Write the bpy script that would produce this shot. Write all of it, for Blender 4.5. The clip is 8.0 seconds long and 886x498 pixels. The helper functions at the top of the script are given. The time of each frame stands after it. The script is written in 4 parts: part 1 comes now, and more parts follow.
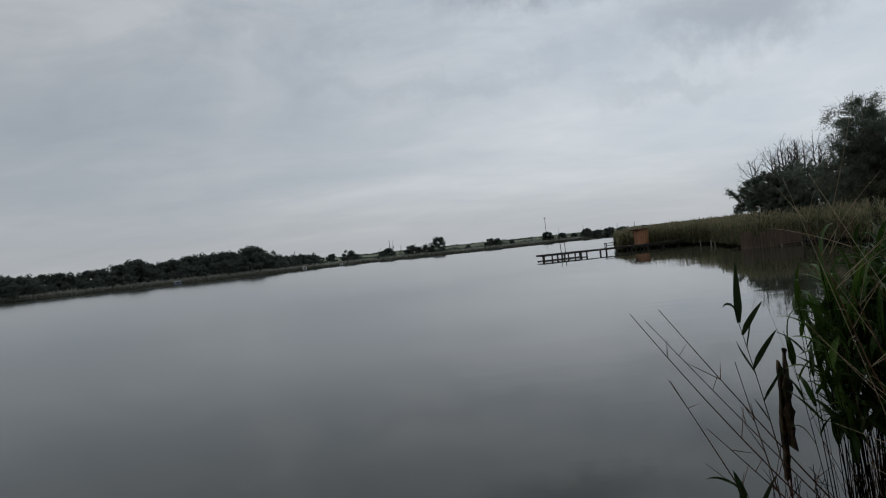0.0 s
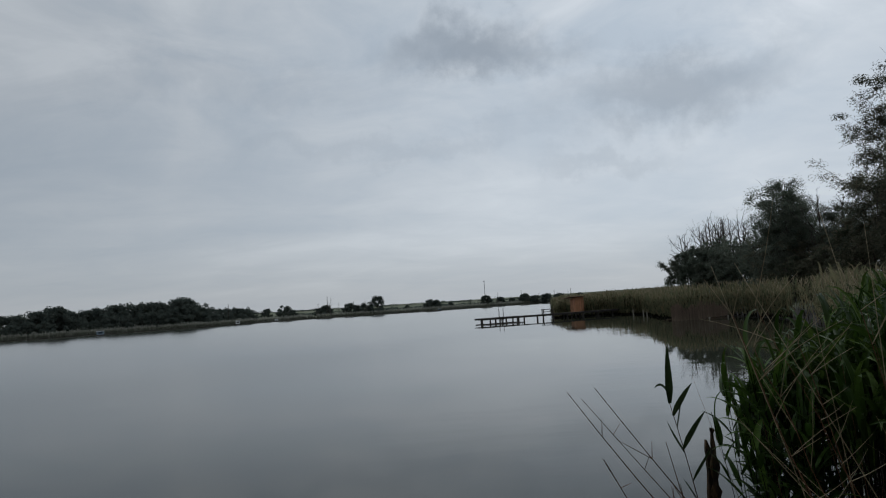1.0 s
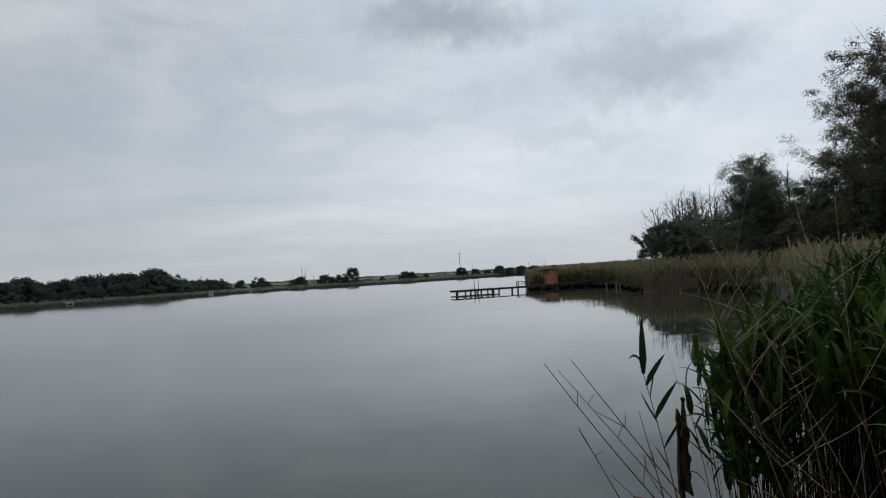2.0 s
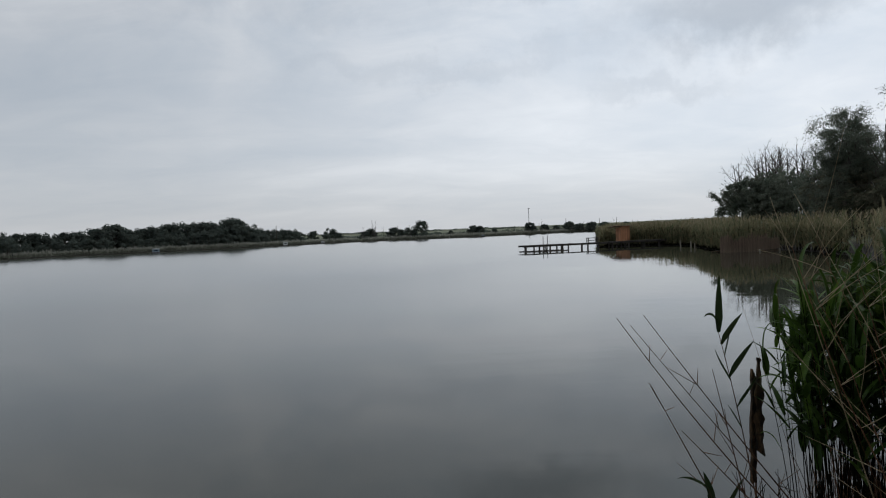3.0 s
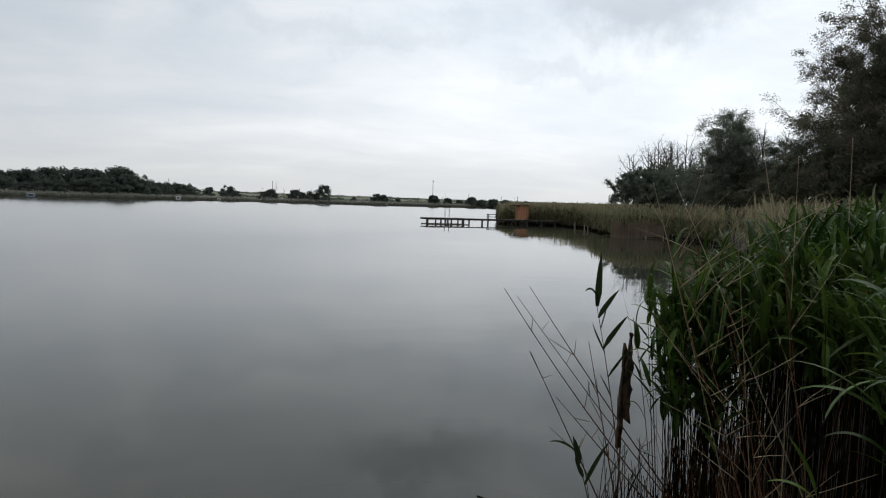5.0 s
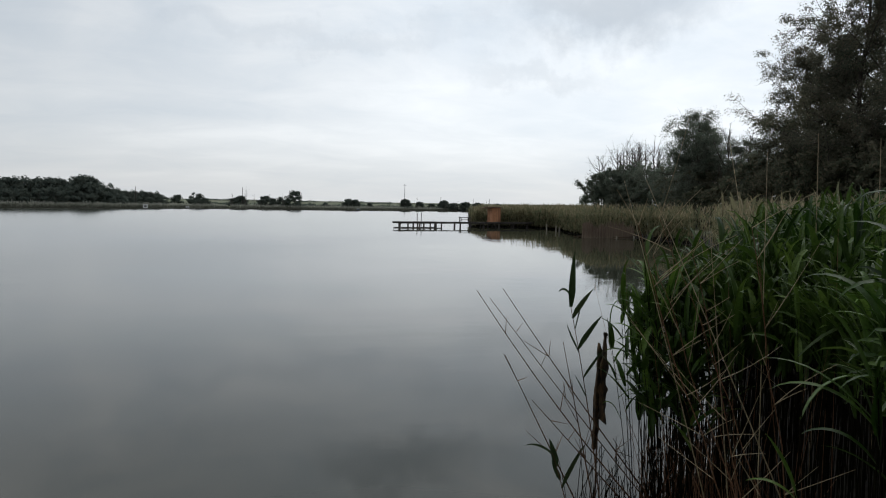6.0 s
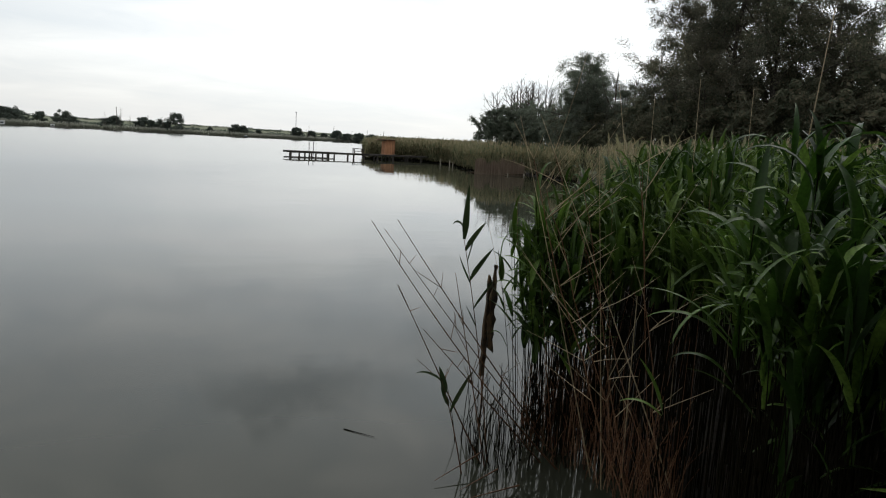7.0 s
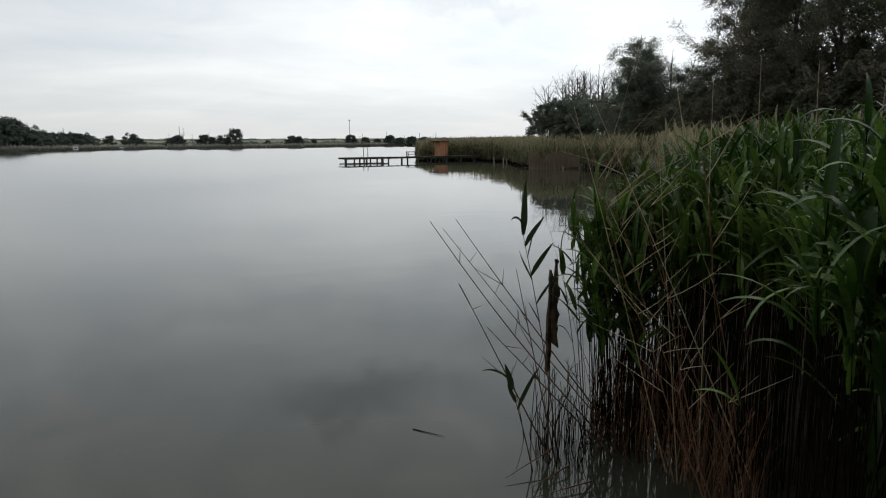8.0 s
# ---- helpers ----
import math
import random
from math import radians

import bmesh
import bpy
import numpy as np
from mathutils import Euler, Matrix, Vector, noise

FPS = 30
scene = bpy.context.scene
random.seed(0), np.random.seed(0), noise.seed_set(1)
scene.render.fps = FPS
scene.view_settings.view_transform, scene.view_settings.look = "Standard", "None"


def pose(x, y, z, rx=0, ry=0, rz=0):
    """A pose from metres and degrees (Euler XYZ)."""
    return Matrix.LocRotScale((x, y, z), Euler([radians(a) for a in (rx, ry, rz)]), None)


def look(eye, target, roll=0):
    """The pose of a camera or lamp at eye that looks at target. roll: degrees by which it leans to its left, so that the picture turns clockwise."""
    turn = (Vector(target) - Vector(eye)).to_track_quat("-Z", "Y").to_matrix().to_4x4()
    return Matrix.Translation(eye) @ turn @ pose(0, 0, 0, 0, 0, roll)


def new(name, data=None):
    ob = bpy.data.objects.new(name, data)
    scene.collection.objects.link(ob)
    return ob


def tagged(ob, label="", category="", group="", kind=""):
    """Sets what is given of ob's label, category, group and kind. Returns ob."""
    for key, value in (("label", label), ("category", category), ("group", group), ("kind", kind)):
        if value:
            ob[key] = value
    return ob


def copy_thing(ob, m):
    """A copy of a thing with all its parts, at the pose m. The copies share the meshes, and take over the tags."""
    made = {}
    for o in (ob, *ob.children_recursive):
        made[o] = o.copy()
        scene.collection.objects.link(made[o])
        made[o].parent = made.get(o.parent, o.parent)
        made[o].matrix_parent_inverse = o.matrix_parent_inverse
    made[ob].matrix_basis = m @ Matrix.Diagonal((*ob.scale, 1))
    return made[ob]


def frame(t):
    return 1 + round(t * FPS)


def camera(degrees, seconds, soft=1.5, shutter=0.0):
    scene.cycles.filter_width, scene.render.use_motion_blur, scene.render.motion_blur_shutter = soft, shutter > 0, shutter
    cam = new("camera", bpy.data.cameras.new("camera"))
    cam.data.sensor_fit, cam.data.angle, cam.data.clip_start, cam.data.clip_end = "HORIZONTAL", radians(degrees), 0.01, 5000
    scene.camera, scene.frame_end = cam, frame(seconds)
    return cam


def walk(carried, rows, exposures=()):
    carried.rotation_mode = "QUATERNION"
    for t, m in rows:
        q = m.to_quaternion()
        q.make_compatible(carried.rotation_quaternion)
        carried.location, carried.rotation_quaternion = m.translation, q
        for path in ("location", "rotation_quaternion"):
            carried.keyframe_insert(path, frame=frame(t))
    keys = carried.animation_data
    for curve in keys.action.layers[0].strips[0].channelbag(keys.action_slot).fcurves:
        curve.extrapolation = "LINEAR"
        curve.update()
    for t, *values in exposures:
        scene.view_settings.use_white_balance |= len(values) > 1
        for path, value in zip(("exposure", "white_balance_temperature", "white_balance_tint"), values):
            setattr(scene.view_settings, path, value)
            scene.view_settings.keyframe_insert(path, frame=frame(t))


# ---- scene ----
cam = camera(67.69, 8.0, soft=1.1)
PATH = [
    (0.0, pose(0.050, 0.084, 2.308, 90.08, 5.92, 0.00)),
    (0.2, pose(0.040, 0.078, 2.312, 88.46, 5.61, -0.30)),
    (0.5, pose(0.026, 0.069, 2.319, 88.38, 5.65, 1.03)),
    (0.7, pose(0.025, 0.052, 2.347, 89.96, 3.70, -5.34)),
    (1.0, pose(0.024, 0.026, 2.388, 94.85, 3.65, -5.31)),
    (1.2, pose(0.033, 0.020, 2.393, 93.94, 4.18, -7.82)),
    (2.3, pose(-0.014, 0.028, 2.390, 90.76, 2.53, -6.76)),
    (2.5, pose(-0.023, 0.030, 2.390, 89.59, 1.25, -5.80)),
    (2.7, pose(-0.033, -0.001, 2.388, 90.08, 1.99, -2.12)),
    (2.8, pose(-0.036, -0.016, 2.387, 89.62, 2.25, -0.55)),
    (3.0, pose(-0.049, -0.047, 2.386, 88.62, 2.36, -1.55)),
    (3.3, pose(-0.038, -0.057, 2.388, 88.14, 2.40, -6.42)),
    (3.5, pose(-0.031, -0.064, 2.390, 87.77, 1.78, -7.13)),
    (3.8, pose(-0.033, -0.071, 2.385, 88.57, 2.21, -6.23)),
    (4.0, pose(-0.034, -0.076, 2.382, 88.61, 1.95, -6.31)),
    (4.3, pose(-0.023, -0.086, 2.366, 86.25, -2.58, -8.66)),
    (4.5, pose(-0.016, -0.092, 2.355, 83.88, -1.55, -9.84)),
    (4.7, pose(-0.017, -0.087, 2.349, 84.64, -1.95, -9.81)),
    (5.8, pose(0.018, 0.004, 2.343, 87.44, -1.50, -10.31)),
    (6.0, pose(0.017, 0.012, 2.334, 86.35, -0.94, -12.30)),
    (6.2, pose(0.017, 0.026, 2.329, 84.75, -0.33, -16.65)),
    (6.5, pose(0.018, 0.047, 2.321, 82.66, -3.43, -21.15)),
    (7.0, pose(0.010, 0.044, 2.313, 80.92, -3.30, -21.39)),
    (7.5, pose(0.010, 0.042, 2.312, 80.90, -2.76, -19.11)),
    (8.0, pose(0.000, 0.042, 2.307, 80.75, 0.43, -16.90)),
]
walk(cam, PATH, exposures=[(0.0, -0.58, 6250, 7), (1.2, -0.62, 6080, 6), (2.5, -0.23, 6290, 8), (3.0, -0.24, 6280, 8), (3.5, -0.12, 6330, 8), (4.0, -0.11, 6390, 8), (4.5, 0.08, 6450, 8), (6.0, 0.03, 6420, 7), (6.5, 0.3, 6680, 7), (7.0, 0.33, 6680, 6.5), (7.5, 0.32, 6700, 7), (8.0, 0.13, 6560, 7)])

# ---- sky and light: a bright overcast afternoon, the sun veiled ahead to the right ----
SUN_AZ, SUN_EL = 62.0, 56.0


def toward(az, el):
    a, e = radians(az), radians(el)
    return Vector((math.sin(a) * math.cos(e), math.cos(a) * math.cos(e), math.sin(e)))


class Nodes:
    """A small wrapper for wiring node trees."""

    def __init__(self, tree):
        self.tree = tree
        tree.nodes.clear()

    def add(self, kind, ins=None, op=""):
        n = self.tree.nodes.new(kind)
        if op:
            n.operation = op
        for k, v in (ins or {}).items():
            if isinstance(v, bpy.types.NodeSocket):
                self.tree.links.new(v, n.inputs[k])
            else:
                n.inputs[k].default_value = v
        return n

    def math(self, op, a, b=0.0):
        return self.add("ShaderNodeMath", {0: a, 1: b}, op).outputs[0]

    def noise(self, vec, scale, detail=4.0, rough=0.55, warp=0.0):
        return self.add("ShaderNodeTexNoise", {"Vector": vec, "Scale": scale, "Detail": detail, "Roughness": rough, "Distortion": warp}).outputs["Fac"]

    def ramp(self, fac, stops):
        n = self.add("ShaderNodeValToRGB", {"Fac": fac})
        e = n.color_ramp.elements
        while len(e) < len(stops):
            e.new(0.5)
        for el, (p, c) in zip(e, stops):
            el.position, el.color = p, (*c, 1) if len(c) == 3 else c
        return n.outputs["Color"]

    def span(self, v, a, b, c=0.0, d=1.0):
        n = self.add("ShaderNodeMapRange", {"Value": v, "From Min": a, "From Max": b, "To Min": c, "To Max": d})
        n.interpolation_type = "SMOOTHSTEP"
        return n.outputs[0]

    def mix(self, fac, a, b, blend="MIX"):
        n = self.add("ShaderNodeMix")
        n.data_type, n.blend_type = "RGBA", blend
        for i, v in ((0, fac), (6, a), (7, b)):
            if isinstance(v, bpy.types.NodeSocket):
                self.tree.links.new(v, n.inputs[i])
            elif i == 0:
                n.inputs[0].default_value = v
            else:
                n.inputs[i].default_value = (*v, 1)
        return n.outputs[2]


def build_sky():
    w = bpy.data.worlds.new("overcast_sky")
    scene.world = w
    w.use_nodes = True
    k = Nodes(w.node_tree)
    d = k.add("ShaderNodeTexCoord").outputs["Generated"]
    s = k.add("ShaderNodeSeparateXYZ", {0: d})
    x, y, z = s.outputs
    up = k.math("MAXIMUM", z, 0.0)
    over = k.math("ADD", up, 0.16)
    flat = k.add("ShaderNodeCombineXYZ", {0: k.math("DIVIDE", x, over), 1: k.math("DIVIDE", y, over), 2: 0.37}).outputs[0]
    turned = k.add("ShaderNodeMapping", {"Vector": flat, "Rotation": (0, 0, radians(-24)), "Scale": (0.8, 1.15, 1.0)}).outputs[0]
    broad = k.noise(turned, 0.75, 2.0, 0.45, 0.5)
    fine = k.noise(turned, 2.8, 8.0, 0.58, 0.6)
    cover = k.math("ADD", k.math("MULTIPLY", broad, 0.68), k.math("MULTIPLY", fine, 0.32))
    # higher up the cloud breaks into smaller, clearer pieces
    broken = k.noise(k.add("ShaderNodeMapping", {"Vector": d, "Rotation": (0, 0, radians(-30)), "Scale": (1.0, 1.5, 2.3)}).outputs[0], 4.0, 8.0, 0.56, 0.8)
    cover = k.math("ADD", cover, k.math("MULTIPLY", k.math("SUBTRACT", broken, 0.5), k.span(z, 0.10, 0.40, 0.10, 1.15)))
    # thin bright veil against thicker grey-blue undersides
    cloud = k.ramp(cover, [(0.28, (0.67, 0.72, 0.79)), (0.42, (0.75, 0.785, 0.84)), (0.54, (0.83, 0.85, 0.89)), (0.68, (0.94, 0.95, 0.98))])
    # the veiled sun brightens the cloud round it
    near_sun = k.add("ShaderNodeVectorMath", {0: d, 1: tuple(toward(30, 20))}, op="DISTANCE").outputs["Value"]
    glow = k.span(near_sun, 1.1, 0.05, 0.77, 1.2)
    # the unseen sky opposite the glow is dimmed to darken the reeds' fronts
    facing = k.add("ShaderNodeVectorMath", {0: d, 1: tuple(toward(30, 20))}, op="DOT_PRODUCT").outputs["Value"]
    glow = k.math("MULTIPLY", glow, k.span(facing, -0.6, 0.35, 0.78, 1.0))
    cloud = k.mix(1.0, cloud, k.add("ShaderNodeCombineColor", {0: glow, 1: glow, 2: glow}).outputs[0], "MULTIPLY")
    # a thicker grey cloud up to the right
    wob = k.add("ShaderNodeVectorMath", {0: k.add("ShaderNodeTexNoise", {"Vector": d, "Scale": 8.5, "Detail": 8.0, "Roughness": 0.6}).outputs["Color"], 1: (0.22, 0.22, 0.22)}, op="MULTIPLY").outputs[0]
    dd = k.add("ShaderNodeVectorMath", {0: d, 1: wob}, op="ADD").outputs[0]
    for az, el, wide, tall, dark in ((25.5, 16.6, 0.19, 0.06, 0.27), (9.6, 21.6, 0.15, 0.055, 0.36), (20.0, 11.5, 0.10, 0.022, 0.10), (3.0, 14.0, 0.3, 0.02, 0.07), (-14.0, 19.0, 0.34, 0.03, 0.08)):
        c = toward(az, el)
        right = Vector((math.cos(radians(az)), -math.sin(radians(az)), 0))
        rel = k.add("ShaderNodeVectorMath", {0: dd, 1: tuple(c + Vector((0.11, 0.11, 0.11)))}, op="SUBTRACT").outputs[0]
        u = k.add("ShaderNodeVectorMath", {0: rel, 1: tuple(right / wide)}, op="DOT_PRODUCT").outputs["Value"]
        v = k.add("ShaderNodeVectorMath", {0: rel, 1: tuple(right.cross(c).normalized() / tall)}, op="DOT_PRODUCT").outputs["Value"]
        r = k.math("SQRT", k.math("ADD", k.math("MULTIPLY", u, u), k.math("MULTIPLY", v, v)))
        ahead = k.math("GREATER_THAN", k.add("ShaderNodeVectorMath", {0: d, 1: tuple(c)}, op="DOT_PRODUCT").outputs["Value"], 0.3)
        cloud = k.mix(k.math("MULTIPLY", k.span(r, 1.25, 0.12, 0.0, dark * 2.2), ahead), cloud, (0.44, 0.48, 0.54))
    # pale cream band low over the land
    low = k.span(z, 0.13, 0.0, 0.0, 0.55)
    cloud = k.mix(low, cloud, (0.66, 0.65, 0.66))
    blue = k.add("ShaderNodeTexSky")
    blue.sky_type, blue.sun_disc = "NISHITA", False
    blue.sun_elevation, blue.sun_rotation = radians(SUN_EL), radians(SUN_AZ)
    clear = blue.outputs[0]
    bg_clear = k.add("ShaderNodeBackground", {"Color": clear, "Strength": 0.09})
    bg_cloud = k.add("ShaderNodeBackground", {"Color": cloud, "Strength": 1.0})
    both = k.add("ShaderNodeMixShader", {0: 0.92, 1: bg_clear.outputs[0], 2: bg_cloud.outputs[0]})
    k.add("ShaderNodeOutputWorld", {0: both.outputs[0]})


build_sky()
sun = new("sun", bpy.data.lights.new("sun", "SUN"))
sun.data.energy, sun.data.angle, sun.data.color = 0.5, radians(40), (1.0, 0.96, 0.9)
sun.matrix_world = look(toward(SUN_AZ, SUN_EL) * 50, (0, 0, 0))

# ---- materials ----


def material(name):
    m = bpy.data.materials.new(name)
    m.use_nodes = True
    return m, Nodes(m.node_tree)


def surface(k, color, rough, bump=None, through_light=0.0, **more):
    """Principled surface, with some light let through for thin leaves."""
    ins = {"Base Color": color, "Roughness": rough, **more}
    if bump is not None:
        ins["Normal"] = bump
    p = k.add("ShaderNodeBsdfPrincipled", ins).outputs[0]
    if through_light:
        t = k.add("ShaderNodeBsdfTranslucent", {"Color": color}).outputs[0]
        p = k.add("ShaderNodeMixShader", {0: through_light, 1: p, 2: t}).outputs[0]
    k.add("ShaderNodeOutputMaterial", {0: p})


def place_of(k):
    return k.add("ShaderNodeNewGeometry").outputs["Position"]


def leaf_material(name, low, mid, high, island, rough=0.42, through_light=0.25, scale=25.0, gloss=0.3):
    m, k = material(name)
    r = k.add("ShaderNodeNewGeometry").outputs["Random Per Island"] if island else k.add("ShaderNodeObjectInfo").outputs["Random"]
    c = k.ramp(r, [(0.0, low), (0.55, mid), (1.0, high)])
    grain = k.noise(place_of(k), scale, 4.0)
    c = k.mix(k.span(grain, 0.35, 0.7, 0.0, 0.5), c, tuple(v * 0.55 for v in low))
    big = k.noise(place_of(k), 0.35, 3.0)
    c = k.mix(k.span(big, 0.35, 0.75, 0.0, 0.4), c, high)
    bump = k.add("ShaderNodeBump", {"Height": grain, "Strength": 0.15, "Distance": 0.01}).outputs[0]
    surface(k, c, rough, bump, through_light, **{"Specular IOR Level": gloss})
    return m


def wood_material(name, dark, light, stretch=(9, 9, 0.8), rough=0.8):
    m, k = material(name)
    co = k.add("ShaderNodeTexCoord").outputs["Object"]
    long = k.add("ShaderNodeMapping", {"Vector": co, "Scale": stretch}).outputs[0]
    g = k.noise(long, 3.0, 6.0, 0.65)
    c = k.ramp(g, [(0.25, dark), (0.75, light)])
    stain = k.noise(co, 1.7, 3.0)
    c = k.mix(k.span(stain, 0.45, 0.75, 0.0, 0.5), c, tuple(v * 0.5 for v in dark))
    tone = k.span(k.add("ShaderNodeObjectInfo").outputs["Random"], 0.0, 1.0, 0.75, 1.2)
    c = k.mix(1.0, c, k.add("ShaderNodeCombineColor", {0: tone, 1: tone, 2: tone}).outputs[0], "MULTIPLY")
    bump = k.add("ShaderNodeBump", {"Height": g, "Strength": 0.5, "Distance": 0.01}).outputs[0]
    surface(k, c, rough, bump)
    return m


REED_LEAF = leaf_material("reed_leaf", (0.008, 0.025, 0.004), (0.030, 0.080, 0.010), (0.165, 0.270, 0.050), False, 0.36, 0.30, 70.0, 0.26)
REED_LEAF_BED = leaf_material("reed_leaf_bed", (0.008, 0.024, 0.004), (0.027, 0.068, 0.009), (0.150, 0.230, 0.046), True, 0.38, 0.26, 70.0, 0.26)
REED_FIELD = leaf_material("reed_field", (0.150, 0.178, 0.100), (0.235, 0.235, 0.135), (0.35, 0.285, 0.170), True, 0.7, 0.5, 25.0, 0.1)
# far reeds are paler and greyer than the near beds
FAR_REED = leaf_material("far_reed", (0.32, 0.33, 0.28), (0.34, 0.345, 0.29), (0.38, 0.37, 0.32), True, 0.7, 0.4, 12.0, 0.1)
# stem colour taken near black, with the shade inside the bed put in
SHADED_STEM = leaf_material("shaded_reed_stem", (0.007, 0.008, 0.004), (0.010, 0.009, 0.005), (0.022, 0.016, 0.008), True, 0.8, 0.0, 25.0, 0.04)
DRY_STALK = leaf_material("dry_stalk", (0.34, 0.25, 0.14), (0.46, 0.36, 0.22), (0.60, 0.50, 0.34), True, 0.5, 0.0, 60, 0.3)
RUSSET = leaf_material("russet_stalk", (0.050, 0.018, 0.010), (0.125, 0.054, 0.028), (0.40, 0.245, 0.140), True, 0.65, 0.0, 60)
OLD_LEAF = leaf_material("old_reed_leaf", (0.022, 0.044, 0.018), (0.040, 0.070, 0.028), (0.075, 0.100, 0.042), False, 0.5, 0.25, 25.0, 0.2)
RED_STEM = leaf_material("red_reed_stem", (0.055, 0.022, 0.012), (0.17, 0.070, 0.032), (0.42, 0.25, 0.15), True, 0.6, 0.0, 60)
BROWN_REED = leaf_material("brown_reed", (0.15, 0.105, 0.078), (0.23, 0.165, 0.122), (0.33, 0.255, 0.19), True, 0.8, 0.0, 20)
PLUME = leaf_material("reed_plume", (0.28, 0.235, 0.15), (0.36, 0.305, 0.20), (0.46, 0.39, 0.27), True, 0.9, 0.25, 25.0, 0.05)
TREE_LEAF = leaf_material("tree_leaf", (0.078, 0.096, 0.064), (0.122, 0.136, 0.092), (0.240, 0.205, 0.145), True, 0.75, 0.52, 0.8, 0.08)
WILLOW_LEAF = leaf_material("willow_leaf", (0.090, 0.104, 0.076), (0.132, 0.142, 0.104), (0.250, 0.210, 0.160), True, 0.75, 0.52, 0.8, 0.08)
GREY_LEAF = leaf_material("grey_willow_leaf", (0.132, 0.168, 0.130), (0.172, 0.206, 0.158), (0.25, 0.252, 0.20), True, 0.75, 0.52, 0.8, 0.08)
# far foliage: distance haze is mixed into the leaf colour, paler and bluer
HAZED_LEAF = leaf_material("hazed_leaf", (0.105, 0.132, 0.118), (0.120, 0.146, 0.126), (0.150, 0.165, 0.134), True, 0.8, 0.5, 0.4, 0.05)
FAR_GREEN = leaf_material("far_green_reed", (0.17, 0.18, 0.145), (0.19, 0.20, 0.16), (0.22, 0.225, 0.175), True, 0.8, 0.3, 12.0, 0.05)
BARK = wood_material("bark", (0.035, 0.028, 0.022), (0.10, 0.085, 0.07), (3, 3, 0.6), 0.9)
DEAD_WOOD = wood_material("dead_wood", (0.05, 0.042, 0.036), (0.12, 0.10, 0.085), (3, 3, 0.6), 0.9)
OLD_TIMBER = wood_material("old_timber", (0.035, 0.030, 0.027), (0.11, 0.095, 0.08))
HUT_BOARD = wood_material("hut_board", (0.34, 0.150, 0.070), (0.52, 0.255, 0.135), (6, 6, 0.5), 0.75)
HUT_ROOF = wood_material("hut_roof", (0.16, 0.10, 0.07), (0.32, 0.22, 0.16), (1, 6, 1), 0.8)
PALE_PLANK = wood_material("pale_plank", (0.22, 0.19, 0.15), (0.42, 0.38, 0.31))


def plain(name, color, rough, metal=0.0):
    m, k = material(name)
    g = k.noise(k.add("ShaderNodeTexCoord").outputs["Object"], 6.0, 5.0)
    c = k.mix(k.span(g, 0.35, 0.75, 0.0, 0.5), color, tuple(v * 0.6 for v in color))
    surface(k, c, rough, None, 0.0, Metallic=metal)
    return m


def bark_material():
    """Rotten bark: dark flaking skin, brown wood below it and pale lichen."""
    m, k = material("stake_bark")
    co = k.add("ShaderNodeTexCoord").outputs["Object"]
    long = k.add("ShaderNodeMapping", {"Vector": co, "Scale": (40, 40, 7)}).outputs[0]
    flake = k.noise(long, 1.0, 6.0, 0.65, 0.6)
    c = k.ramp(flake, [(0.30, (0.012, 0.010, 0.008)), (0.46, (0.050, 0.034, 0.020)), (0.60, (0.150, 0.090, 0.045)), (0.78, (0.24, 0.165, 0.09))])
    patch = k.noise(co, 7.0, 4.0, 0.6)
    c = k.mix(k.span(patch, 0.54, 0.66, 0.0, 0.75), c, (0.16, 0.165, 0.095))
    c = k.mix(k.span(k.noise(co, 11.0, 3.0), 0.52, 0.62, 0.0, 0.85), c, (0.012, 0.011, 0.009))
    bump = k.add("ShaderNodeBump", {"Height": flake, "Strength": 0.9, "Distance": 0.012}).outputs[0]
    surface(k, c, 0.9, bump)
    return m


STAKE_WOOD = bark_material()
WHITE_PAINT = plain("white_paint", (0.75, 0.76, 0.76), 0.5)
GREY_METAL = plain("grey_metal", (0.30, 0.31, 0.32), 0.5, 0.6)
DARK_GLASS = plain("dark_glass", (0.02, 0.025, 0.03), 0.1)
BLUE_TARP = plain("blue_tarp", (0.25, 0.33, 0.40), 0.6)


